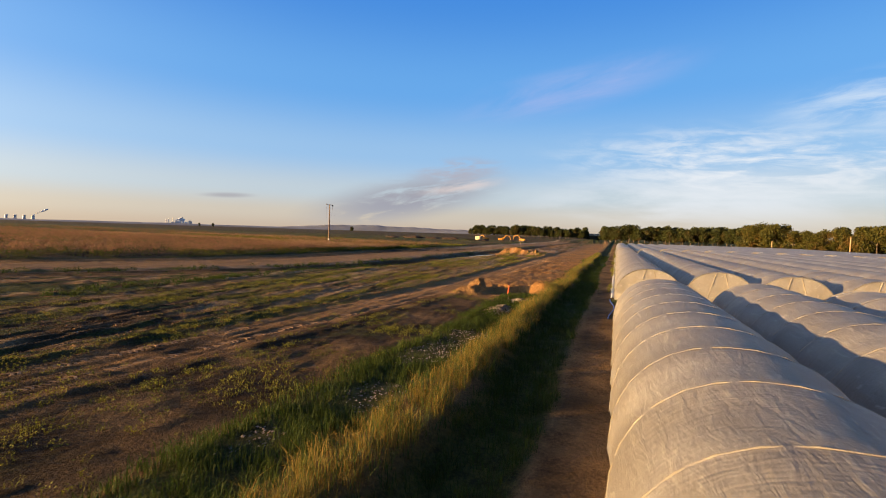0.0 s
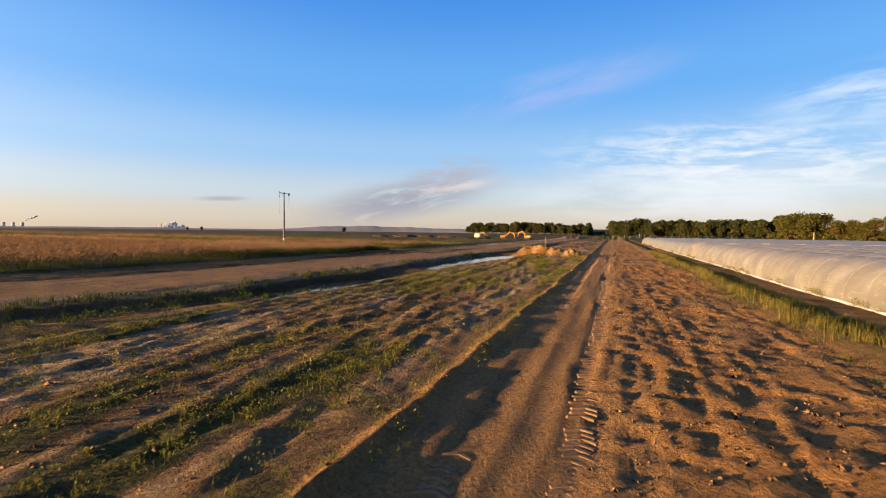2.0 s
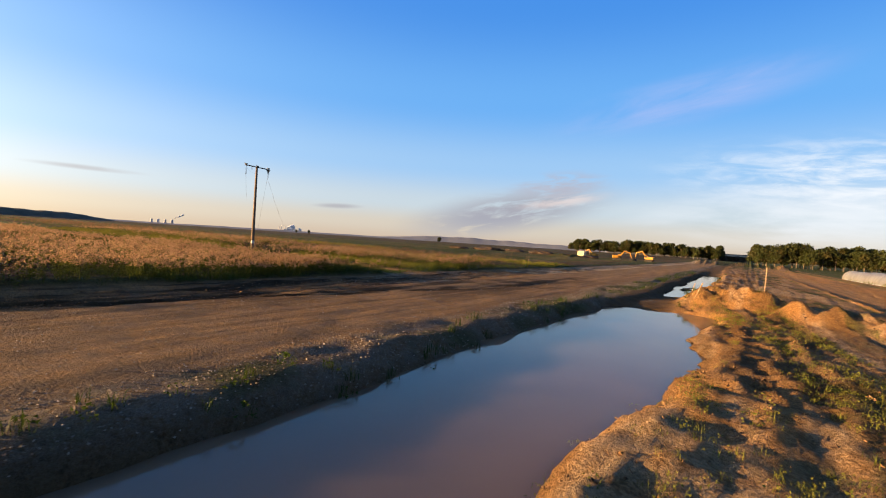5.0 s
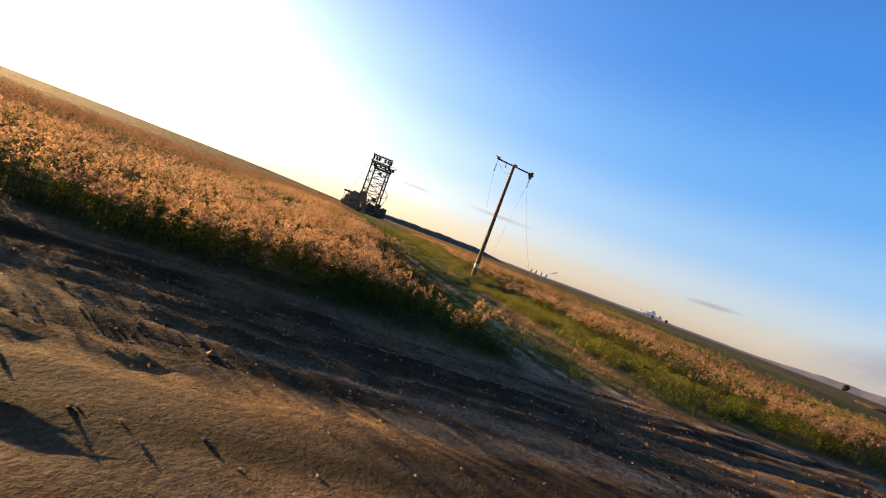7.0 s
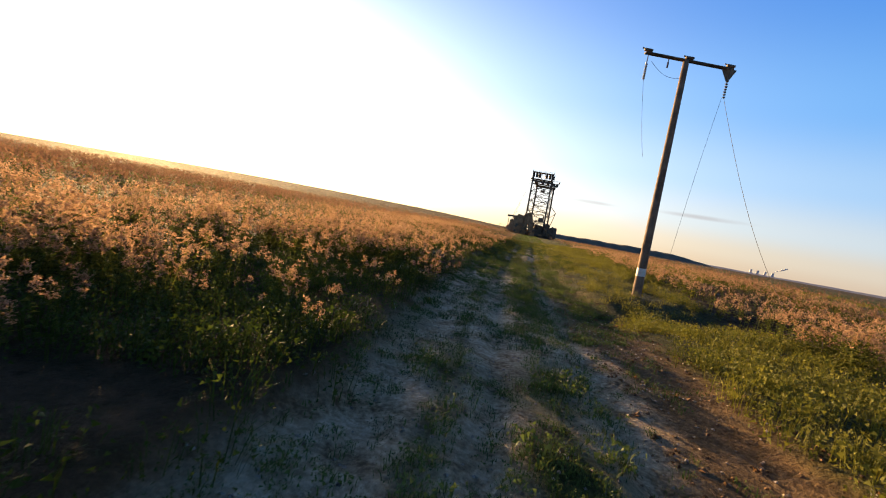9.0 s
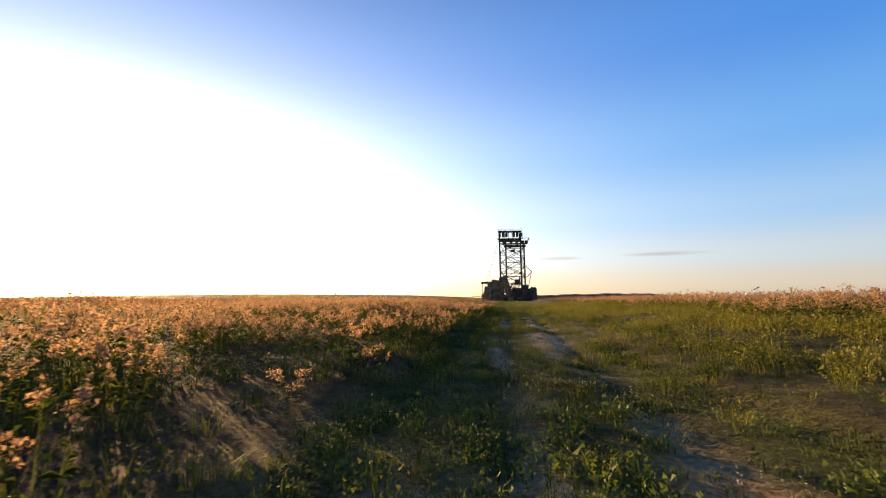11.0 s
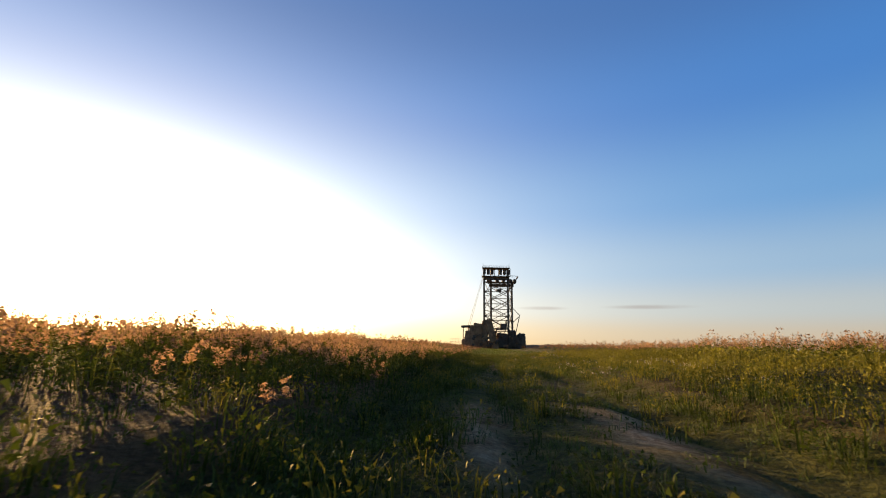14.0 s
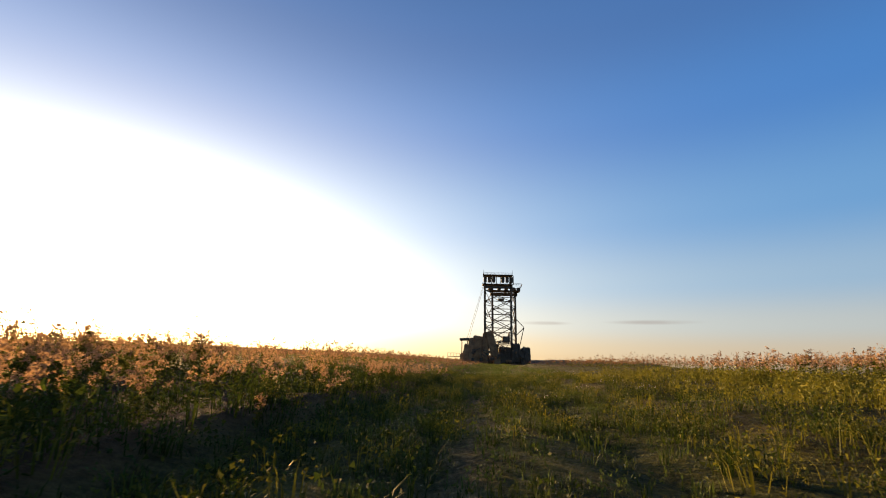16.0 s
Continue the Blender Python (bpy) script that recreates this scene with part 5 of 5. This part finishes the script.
# ---- trees ----
def tree_kind(seed, tall, wide, leaves, leaf, mat, low=0.25):
    """A tapered trunk with limbs and a crown of many leaf clumps in uneven lobes."""
    r = np.random.RandomState(seed)
    ob = new("tree")
    bm = bmesh.new()
    bar(bm, (0, 0, -0.3), (0.2 * r.normal(), 0.2 * r.normal(), tall * 0.55), tall * 0.022, tall * 0.012, 7)
    lobes = []
    for j in range(9):
        a, d = r.uniform(0, 6.283), wide * r.uniform(0.1, 0.62)
        z = tall * r.uniform(low + 0.15, 0.86)
        if z > tall * 0.7:
            d *= 0.6
        c = np.array((d * math.cos(a), d * math.sin(a), z))
        lobes.append((c, wide * r.uniform(0.28, 0.5)))
        bar(bm, (0, 0, tall * r.uniform(0.2, 0.5)), tuple(c), tall * 0.010, tall * 0.003, 5)
    lobes.append((np.array((0, 0, tall * 0.8)), wide * 0.45))
    part("trunk", bm, bark_mat, ob)
    s = Sprig()
    for j in range(leaves):
        c, rad = lobes[r.randint(len(lobes))]
        d = r.normal(size=3)
        d = d / np.linalg.norm(d) * rad * r.uniform(0.55, 1.08)
        p = c + d * np.array((1, 1, 0.8))
        if p[2] < tall * low * 0.6:
            continue
        s.petal(tuple(p), leaf * r.uniform(0.6, 1.3), r, 0)
    mesh = quick_mesh("crown", np.array(s.v), np.array(s.f), 3)
    mesh.materials.append(mat)
    crown = new("crown", mesh)
    crown.parent = ob
    return ob


def plant_trees(kinds, spots, scale, seed, label, group):
    r = np.random.RandomState(seed)
    for x, y in spots:
        k0 = kinds[r.randint(len(kinds))]
        z = float(height(np.array([x]), np.array([y]))[0])
        s = scale * r.uniform(0.72, 1.2)
        r.uniform()
        t = copy_thing(k0, pose(x, y, z, 0, 0, r.uniform(0, 360)))
        t.scale = (s, s, s)
        tagged(t, label, "tree", group)


far_trees = [tree_kind(700 + j, 12.0, 5.8, 1900, 0.62, crown_mat, 0.14) for j in range(5)]
near_trees = [tree_kind(720 + j, 12.5, 7.2, 4200, 0.46, near_crown_mat, 0.0) for j in range(5)]
r = np.random.RandomState(5)
spots = [(-168 + 5.2 * j + r.uniform(-1.5, 1.5), 560 + r.uniform(-4, 4) - 0.2 * j + row * 12) for j in range(27) for row in range(3)]
plant_trees(far_trees, spots, 1.0, 31, "leafy green broadleaf tree in a wood's edge", "wood beyond the site")
spots = [(-8 + 4.6 * j + r.uniform(-1.3, 1.3), 425 + r.uniform(-4, 4) - 0.9 * j + row * 11) for j in range(28) for row in range(3)]
plant_trees(far_trees, spots, 1.08, 32, "tall green tree with bare lower trunk", "wood beyond the tunnels")
spots = [(70 + 4.6 * j + r.uniform(-2, 2), 292 - 3.3 * j + r.uniform(-4, 4) + row * 9) for j in range(33) for row in range(2)]
plant_trees(near_trees, spots, 0.95, 33, "broad oak with yellowish green evening leaves", "oak wood beside the tunnels")
spots = [(x, y) for x, y in ((-420, 700), (-900, 830), (-880, 850))]
plant_trees(far_trees, spots, 1.0, 34, "lone round tree far out on the plain", "trees on the plain")
for k0 in far_trees + near_trees:
    for o in (*k0.children_recursive, k0):
        bpy.data.objects.remove(o)
# bare trunks standing before the oak wood
for x, y, tall in ((74, 272, 5.0), (98, 252, 7.5)):
    z = float(height(np.array([x]), np.array([y]))[0])
    tagged(part("bare_trunk", bar(bmesh.new(), (x, y, z - 0.2), (x + 0.1, y, z + tall), 0.24, 0.15, 8), stake_mat), "pale barkless dead trunk before the oak wood", "tree trunk", "bare trunks")


# ---- dark earth heaps beyond the field ----
for j, (x, y, w, h) in enumerate(((-72, 236, 4.0, 1.3), (-80, 230, 5.0, 1.6), (-89, 227, 4.2, 1.2), (-98, 224, 5.5, 1.5), (-108, 219, 4.0, 1.1), (-66, 243, 3.5, 1.2))):
    z = float(height(np.array([x]), np.array([y]))[0])
    bm = bmesh.new()
    bmesh.ops.create_icosphere(bm, subdivisions=4, radius=1.0)
    for v in bm.verts:
        n3 = 1 + 0.35 * float(rough_noise(np.array([v.co.x * 2 + j * 7.0]), np.array([v.co.y * 2 + v.co.z]), 0.9, 301, 3)[0])
        v.co = Vector((v.co.x * w * n3, v.co.y * w * 0.7 * n3, max(-0.1, v.co.z) * h * 0.8 * n3))
    heap_ob = part("earth_heap", bm, dug_mat, smooth=True)
    heap_ob.location = (x, y, z - 0.05)
    tagged(heap_ob, "lumpy heap of dark dug earth on the field", "earth heap", "earth heaps")


# ---- overpass between the woods ----
ob = thing("overpass", (-25, 600, 1.3), "low concrete road bridge with a dark passage below", "bridge")
part("deck", box(bmesh.new(), (46, 10, 1.3), (6, 0, 5.6), bevel=0.1), concrete_mat, ob, "pale concrete deck edge")
part("parapet", box(bmesh.new(), (46, 0.3, 0.9), (6, -4.9, 6.7), bevel=0.05), dark_concrete_mat, ob)
for x, w in ((-14, 7), (25, 9)):
    part("abutment", box(bmesh.new(), (w, 10, 6.4), (x, 0.5, 1.9), bevel=0.3), dark_concrete_mat, ob)
for x in (-3, 8, 18):
    part("pier", box(bmesh.new(), (0.9, 7, 5.6), (x, 0.5, 2.2), bevel=0.1), dark_concrete_mat, ob)
# added dark sheet behind the piers, standing for the shade below the deck
part("passage_back", box(bmesh.new(), (46, 0.4, 6.0), (6, 6.0, 2.0)), dark_concrete_mat, ob)


# ---- yellow excavators ----
def digger(x, y, turn, boom, arm, label):
    z = float(height(np.array([x]), np.array([y]))[0])
    ob = thing("excavator", (x, y, z), label, "excavator", "yellow excavators", turn)
    ob.scale = (0.85, 0.85, 0.85)
    for s in (-1, 1):
        t0 = part("crawler_track", box(bmesh.new(), (3.6, 0.55, 0.8), (0, s * 1.05, 0.42), bevel=0.22), rubber_mat, ob, "black crawler track")
    part("chassis", box(bmesh.new(), (2.2, 1.6, 0.5), (0, 0, 0.75), bevel=0.08), rubber_mat, ob)
    part("engine_house", box(bmesh.new(), (2.6, 2.5, 1.2), (-0.9, 0, 1.6), bevel=0.18), yellow_mat, ob)
    cab = part("cab", box(bmesh.new(), (1.3, 0.95, 1.6), (0.9, 0.75, 1.9), bevel=0.12), yellow_mat, ob)
    part("window", box(bmesh.new(), (0.06, 0.75, 0.9), (1.55, 0.75, 2.15), bevel=0.02), glass_dark, cab)
    part("window", box(bmesh.new(), (0.9, 0.04, 0.7), (0.9, 1.24, 2.2), bevel=0.015), glass_dark, cab)
    a, b, c = Vector((0.9, -0.2, 1.6)), Vector((0.9 + boom * 0.45, -0.2, 1.6 + boom * 0.62)), Vector((0.9 + boom, -0.2, 1.6 + boom * 0.45))
    bm = bar(bmesh.new(), a, b, 0.26, 0.24, 6)
    bar(bm, b, c, 0.24, 0.16, 6)
    part("boom", bm, yellow_mat, ob)
    d = c + Vector(arm)
    part("dipper_arm", bar(bmesh.new(), c + (c - d) * 0.15, d, 0.24, 0.17, 6), yellow_mat, ob)
    part("ram", bar(bmesh.new(), b + Vector((0, 0, 0.3)), c + (c - d) * 0.14, 0.08, sides=6), steel_mat, ob)
    bm = bmesh.new()
    bmesh.ops.create_cone(bm, cap_ends=True, segments=10, radius1=0.62, radius2=0.5, depth=1.1, matrix=pose(*(d - Vector((0.2, 0, 0.35))), 90, 0, 0))
    part("bucket", bm, rubber_mat, ob)


digger(-47.0, 256.0, 172, 4.6, (0.5, 0, -2.9), "yellow crawler excavator with its arm raised")
digger(-57.5, 252.0, 15, 4.2, (0.9, 0, -2.4), "yellow crawler excavator with its arm lowered")
digger(-68.0, 258.0, 160, 3.4, (0.4, 0, -2.2), "yellow crawler excavator parked behind a tank")
bz = float(height(np.array([-71.5]), np.array([254.0]))[0])
ob = thing("site_tank", (-71.5, 254, bz), "pale cream site tank standing on the ground", "tank")
part("body", box(bmesh.new(), (3.0, 2.2, 2.4), (0, 0, 1.35), bevel=0.35), white_mat, ob)
part("skid", box(bmesh.new(), (3.2, 2.0, 0.25), (0, 0, 0.1), bevel=0.03), rubber_mat, ob)


# ---- strip mine excavator: lattice mast over a cluttered machine deck ----
MAST = (-280.0, 109.9)
mz = float(height(np.array([MAST[0]]), np.array([MAST[1]]))[0])
mast = thing("mine_excavator", (*MAST, mz), "huge dark lattice mast over a rusty mining machine", "mining machine")
mast.scale = (0.838, 0.838, 0.838)
# local: y across as seen from the track, x towards the viewer
LEGS = {"a": (2.5, -6.2), "b": (2.5, 4.6), "c": (-3.5, -2.7), "d": (-3.5, 7.0)}
TOPZ = {"a": 35.5, "b": 35.5, "c": 32.0, "d": 32.0}


def leg_at(q, z):
    x, y = LEGS[q]
    return Vector((x, y + 0.012 * (20 - z), z))


for q in "abcd":
    part("leg", bar(bmesh.new(), leg_at(q, 2.0), leg_at(q, TOPZ[q]), 0.46, 0.42, 4), steel_mat, mast, "steel mast leg")
for p, q, levels in (("a", "b", (9, 14.5, 20, 25.5, 30)), ("c", "d", (8, 13, 18, 23, 28)), ("a", "c", (10, 17, 24, 30)), ("b", "d", (10, 17, 24, 30))):
    for lo, hi in zip(levels, levels[1:]):
        part("brace", bar(bmesh.new(), leg_at(p, lo), leg_at(q, hi), 0.15, sides=4), steel_mat, mast)
        part("brace", bar(bmesh.new(), leg_at(q, lo), leg_at(p, hi), 0.15, sides=4), steel_mat, mast)
    for lv in levels:
        part("crossbeam", bar(bmesh.new(), leg_at(p, lv), leg_at(q, lv), 0.17, sides=4), steel_mat, mast)
part("top_deck", box(bmesh.new(), (5.0, 12.2, 0.3), (1.5, -0.9, 36.3), bevel=0.06), steel_mat, mast, "narrow dark top platform")
part("top_deck", box(bmesh.new(), (5.0, 12.6, 0.3), (1.5, -1.0, 32.4), bevel=0.06), steel_mat, mast, "dark sheave platform")
part("rear_deck", box(bmesh.new(), (4.5, 13.0, 0.35), (-2.8, 2.2, 30.4), bevel=0.06), steel_mat, mast, "dark rear platform")
part("rear_beam", box(bmesh.new(), (1.4, 11.5, 1.3), (-3.5, 2.0, 29.2), bevel=0.1), steel_mat, mast)
part("front_beam", box(bmesh.new(), (1.0, 12.0, 1.0), (2.5, -0.8, 31.3), bevel=0.1), steel_mat, mast)
for y in (-6.2, -4.4, -2.6, 1.2, 3.0, 4.8):
    part("sheave_block", box(bmesh.new(), (1.6, 1.35, 2.3), (1.8, y, 34.6), bevel=0.25), steel_mat, mast, "dark sheave block")
for y in (-6.6, -3.5, -1.5, 0.3, 4.0, 5.6):
    part("top_post", bar(bmesh.new(), (2.0, y, 32.4), (2.0, y, 36.4), 0.14, sides=4), steel_mat, mast)
for y in (-4.0, 0.0, 3.0, 6.0, 8.2):
    part("rear_block", box(bmesh.new(), (1.6, 1.5, 1.5), (-3.0, y, 31.4), bevel=0.2), steel_mat, mast)
for q, x0, y0, x1, y1, z0 in ((0, 4.0, -7.0, 4.0, 5.2, 36.1), (1, -1.0, -7.0, 4.0, -7.0, 36.1), (2, 3.6, -7.4, 3.6, 8.6, 31.8), (3, -4.6, 9.0, 3.6, 9.0, 31.8)):
    bm = bmesh.new()
    a, b = Vector((x0, y0, z0)), Vector((x1, y1, z0))
    for u in (0.6, 1.1):
        bar(bm, a + Vector((0, 0, u)), b + Vector((0, 0, u)), 0.045, sides=4)
    for j in range(9):
        p = a.lerp(b, j / 8)
        bar(bm, p, p + Vector((0, 0, 1.1)), 0.045, sides=4)
    part("railing", bm, steel_mat, mast)
for y in (-6.9, 5.0):
    part("antenna", bar(bmesh.new(), (3, y, 36), (3, y, 38.6), 0.06, sides=4), steel_mat, mast)
part("hook_block", box(bmesh.new(), (1.2, 2.4, 1.2), (0, 0.6, 26.4), bevel=0.2), steel_mat, mast)
for y in (-0.3, 1.5):
    part("hoist_rope", bar(bmesh.new(), (0, y, 4), (0, y, 31), 0.05, sides=4), steel_mat, mast)
for y0, y1 in ((-6.8, -13.5), (-7.2, -14.3)):
    part("stay_rope", bar(bmesh.new(), (2.5, y0, 31.5), (1.0, y1, 6.5), 0.06, sides=4), steel_mat, mast)
bm = bmesh.new()
for a, b in (((-3.5, 7.0, 19), (-3.5, 10.5, 15.5)), ((-3.5, 10.5, 15.5), (-3.5, 8.6, 7.0)), ((-3.5, 7.2, 12), (-3.5, 10.3, 15))):
    bar(bm, a, b, 0.16, sides=4)
part("side_bracket", bm, steel_mat, mast)
for x, y, z, sx, sy, sz, tx, mat in (
        (3.0, -9.4, 5.6, 0.7, 4.6, 12.2, -9, rust_mat), (3.4, -6.0, 6.2, 0.7, 3.0, 13.4, -4, rust_mat), (4.2, -3.2, 8.4, 0.6, 3.2, 10.6, 16, rust_mat),
        (2.0, -13.2, 4.2, 3.0, 3.4, 8.2, -7, rust_mat), (1.2, -14.8, 2.2, 2.6, 2.6, 5.0, 0, rust_mat), (2.6, -1.2, 2.6, 2.0, 3.0, 5.2, 0, rust_mat),
        (-1.5, 2.6, 2.6, 4.0, 7.0, 5.2, 0, steel_mat), (0.5, 9.0, 3.4, 3.0, 3.2, 6.4, 2, steel_mat), (-2.5, -4.0, 2.0, 4.0, 9.0, 4.0, 0, steel_mat), (1.0, 2.0, 4.2, 3.0, 5.0, 6.6, 0, steel_mat), (1.2, 6.4, 5.2, 3.2, 3.6, 7.6, 0, steel_mat), (0.6, 11.2, 4.4, 3.0, 2.6, 6.6, 3, steel_mat), (3.4, -11.6, 6.0, 0.7, 2.6, 9.6, -5, rust_mat), (0.0, 6.0, 1.6, 4.0, 6.0, 3.2, 0, steel_mat)):
    part("hull_plate", box(bmesh.new(), (sx, sy, sz), (x, y, z - 0.6), (tx, 0, 0), 0.5), mat, mast, "tilted rusty plating" if mat == rust_mat else "dark machine hull")
r = np.random.RandomState(9)
for j in range(70):
    y, x, z = r.uniform(-15, 11.5), r.uniform(1.6, 5.0), r.uniform(0.2, 9.0)
    if y < -3 and z > 5:
        z *= 0.6
    part("fitting", box(bmesh.new(), (r.uniform(0.5, 1.4), r.uniform(0.4, 1.7), r.uniform(0.4, 1.4)), (x, y, z), (r.uniform(-25, 25), 0, r.uniform(-30, 30)), 0.1), rust_mat if r.uniform() < 0.4 else steel_mat, mast)
for j in range(34):
    a = Vector((r.uniform(2, 5.5), r.uniform(-13, 10), r.uniform(0.5, 7)))
    b = a + Vector((r.uniform(-1, 1), r.uniform(-4, 4), r.uniform(-2, 4)))
    part("strut", bar(bmesh.new(), a, b, 0.14, sides=5), steel_mat, mast)
cab = part("cab", box(bmesh.new(), (3.0, 3.0, 2.4), (1.5, 2.6, 10.0), bevel=0.2), steel_mat, mast, "small dark cab under the mast")
part("cab_roof", box(bmesh.new(), (4.0, 6.0, 0.3), (1.5, 2.0, 8.5), bevel=0.05), steel_mat, mast)
part("winch_mast", bar(bmesh.new(), (1.5, 3.6, 11), (1.5, 3.9, 13.0), 0.5, 0.25, 6), steel_mat, mast)
part("left_canopy", box(bmesh.new(), (3.0, 4.0, 1.0), (1.5, -14.4, 9.6), (4, 0, 0), 0.08), steel_mat, mast)
part("canopy_post", bar(bmesh.new(), (1.5, -13.0, 6), (1.5, -13.2, 9.9), 0.2, sides=5), steel_mat, mast)
part("canopy_post", bar(bmesh.new(), (1.5, -15.4, 4), (1.5, -15.4, 9.9), 0.2, sides=5), steel_mat, mast)
part("gangway", box(bmesh.new(), (1.2, 5.4, 0.2), (1.5, -18.6, 2.6), bevel=0.03), steel_mat, mast)
bm = bmesh.new()
for j in range(5):
    bar(bm, (1.5, -21.2 + 1.2 * j, 2.7), (1.5, -21.2 + 1.2 * j, 4.0), 0.05, sides=4)
bar(bm, (1.5, -21.2, 4.0), (1.5, -16.4, 4.0), 0.05, sides=4)
part("gangway_rail", bm, steel_mat, mast)


# ---- far land ----
def ridge_line(name, az0, az1, far, tops, mat, label, seed):
    """A far wooded rise as a long rounded body with an uneven crest."""
    r = np.random.RandomState(seed)
    bm = bmesh.new()
    rows = []
    count = int(abs(az1 - az0) * 6)
    for j in range(count + 1):
        f = j / count
        a = radians(az0 + (az1 - az0) * f)
        h = float(np.interp(f, np.linspace(0, 1, len(tops)), tops)) * (1 + 0.05 * math.sin(f * 31 + seed) + 0.03 * math.sin(f * 83 + 2 * seed))
        row = []
        for d, k1 in ((-0.035, 0.0), (-0.012, 0.75), (0.0, 1.0), (0.012, 0.8), (0.04, 0.0)):
            rr = far * (1 + d)
            row.append(bm.verts.new((-rr * math.sin(a) - 40, rr * math.cos(a) + 60, h * k1 - (2.0 if k1 == 0 else 0))))
        rows.append(row)
    for u, v in zip(rows, rows[1:]):
        for j in range(4):
            bm.faces.new((u[j], u[j + 1], v[j + 1], v[j]))
    tagged(part(name, bm, mat, smooth=True), label, "hills", kind="structure")


# no haze in the air: the hill colour itself is tinted for it
ridge_line("backdrop_hills", 40, 13, 4300, (8, 30, 48, 52, 46, 40, 34, 20), hill_mat, "long hills on the horizon, coloured blue for haze", 1)
ridge_line("backdrop_woods", 86, 66, 1500, (4, 12, 15, 16, 17, 17, 14, 3), wood_far_mat, "dark wooded ridge on the horizon", 2)
ridge_line("backdrop_plain", 72, 34, 3600, (6, 10, 9, 12, 13, 11, 12, 9), hill_mat, "tree belts along the horizon, coloured blue for haze", 3)
ridge_line("backdrop_south", 300, 150, 2200, (20, 26, 30, 28, 24), wood_far_mat, "woods closing the plain to the south", 5)
ridge_line("backdrop_east", 12, -62, 1900, (16, 20, 22, 20, 18), wood_far_mat, "woods closing the plain to the east", 6)


def cooling_tower(parent, x, y, tall, wide):
    bm = bmesh.new()
    prev = None
    for j in range(8):
        f = j / 7
        r0 = wide * (0.5 - 0.19 * math.sin(math.pi * min(1.0, f * 0.62 + 0.05)) + 0.02 * f)
        ring = [bm.verts.new((x + r0 * math.cos(a), y + r0 * math.sin(a), tall * f)) for a in (2 * math.pi * q / 20 for q in range(20))]
        if prev:
            for q in range(20):
                bm.faces.new((prev[q], prev[(q + 1) % 20], ring[(q + 1) % 20], ring[q]))
        prev = ring
    bm.faces.new(prev)
    part("cooling_tower", bm, plant_mat, parent, smooth=True)


def plume(parent, x, y, z, reach, rise, size, seed):
    r = np.random.RandomState(seed)
    bm = bmesh.new()
    for j in range(16):
        f = j / 15
        made = bmesh.ops.create_icosphere(bm, subdivisions=2, radius=size * (0.5 + 1.0 * f) * r.uniform(0.7, 1.2))["verts"]
        bmesh.ops.translate(bm, verts=made, vec=(x + reach * f + r.normal() * size * 0.4, y, z + rise * f ** 0.8 + r.normal() * size * 0.3))
    part("steam_plume", bm, steam_mat, parent, "white steam drifting from the stack", smooth=True)


yaw = 49.0
ob = thing("power_station", (-3019, 2624, 0), "pale distant power station with white steam", "power station", "power stations", turn=yaw)
for x, w, h in ((-50, 20, 22), (-28, 16, 30), (-8, 24, 26), (16, 12, 33), (36, 20, 24), (58, 14, 36), (70, 9, 30)):
    part("block", box(bmesh.new(), (w, 30, h), (x, 0, h / 2), bevel=1.0), plant_mat, ob)
for x in (-92, -76, -50):
    part("chimney", bar(bmesh.new(), (x, 0, 0), (x, 0, 62 + 0.2 * x), 2.6, 1.8, 8), plant_mat, ob)
plume(ob, -34, 0, 30, 40, 22, 6, 1)
plume(ob, -10, 0, 26, 26, 14, 6, 2)
ob = thing("power_station", (-3520, 1917, 0), "four distant cooling towers with drifting steam", "power station", "power stations", turn=61.5)
for x in (-110, -60, -5, 48):
    cooling_tower(ob, x * 0.8, 0, 34, 24)
plume(ob, 40, 0, 35, 70, 40, 4, 3)
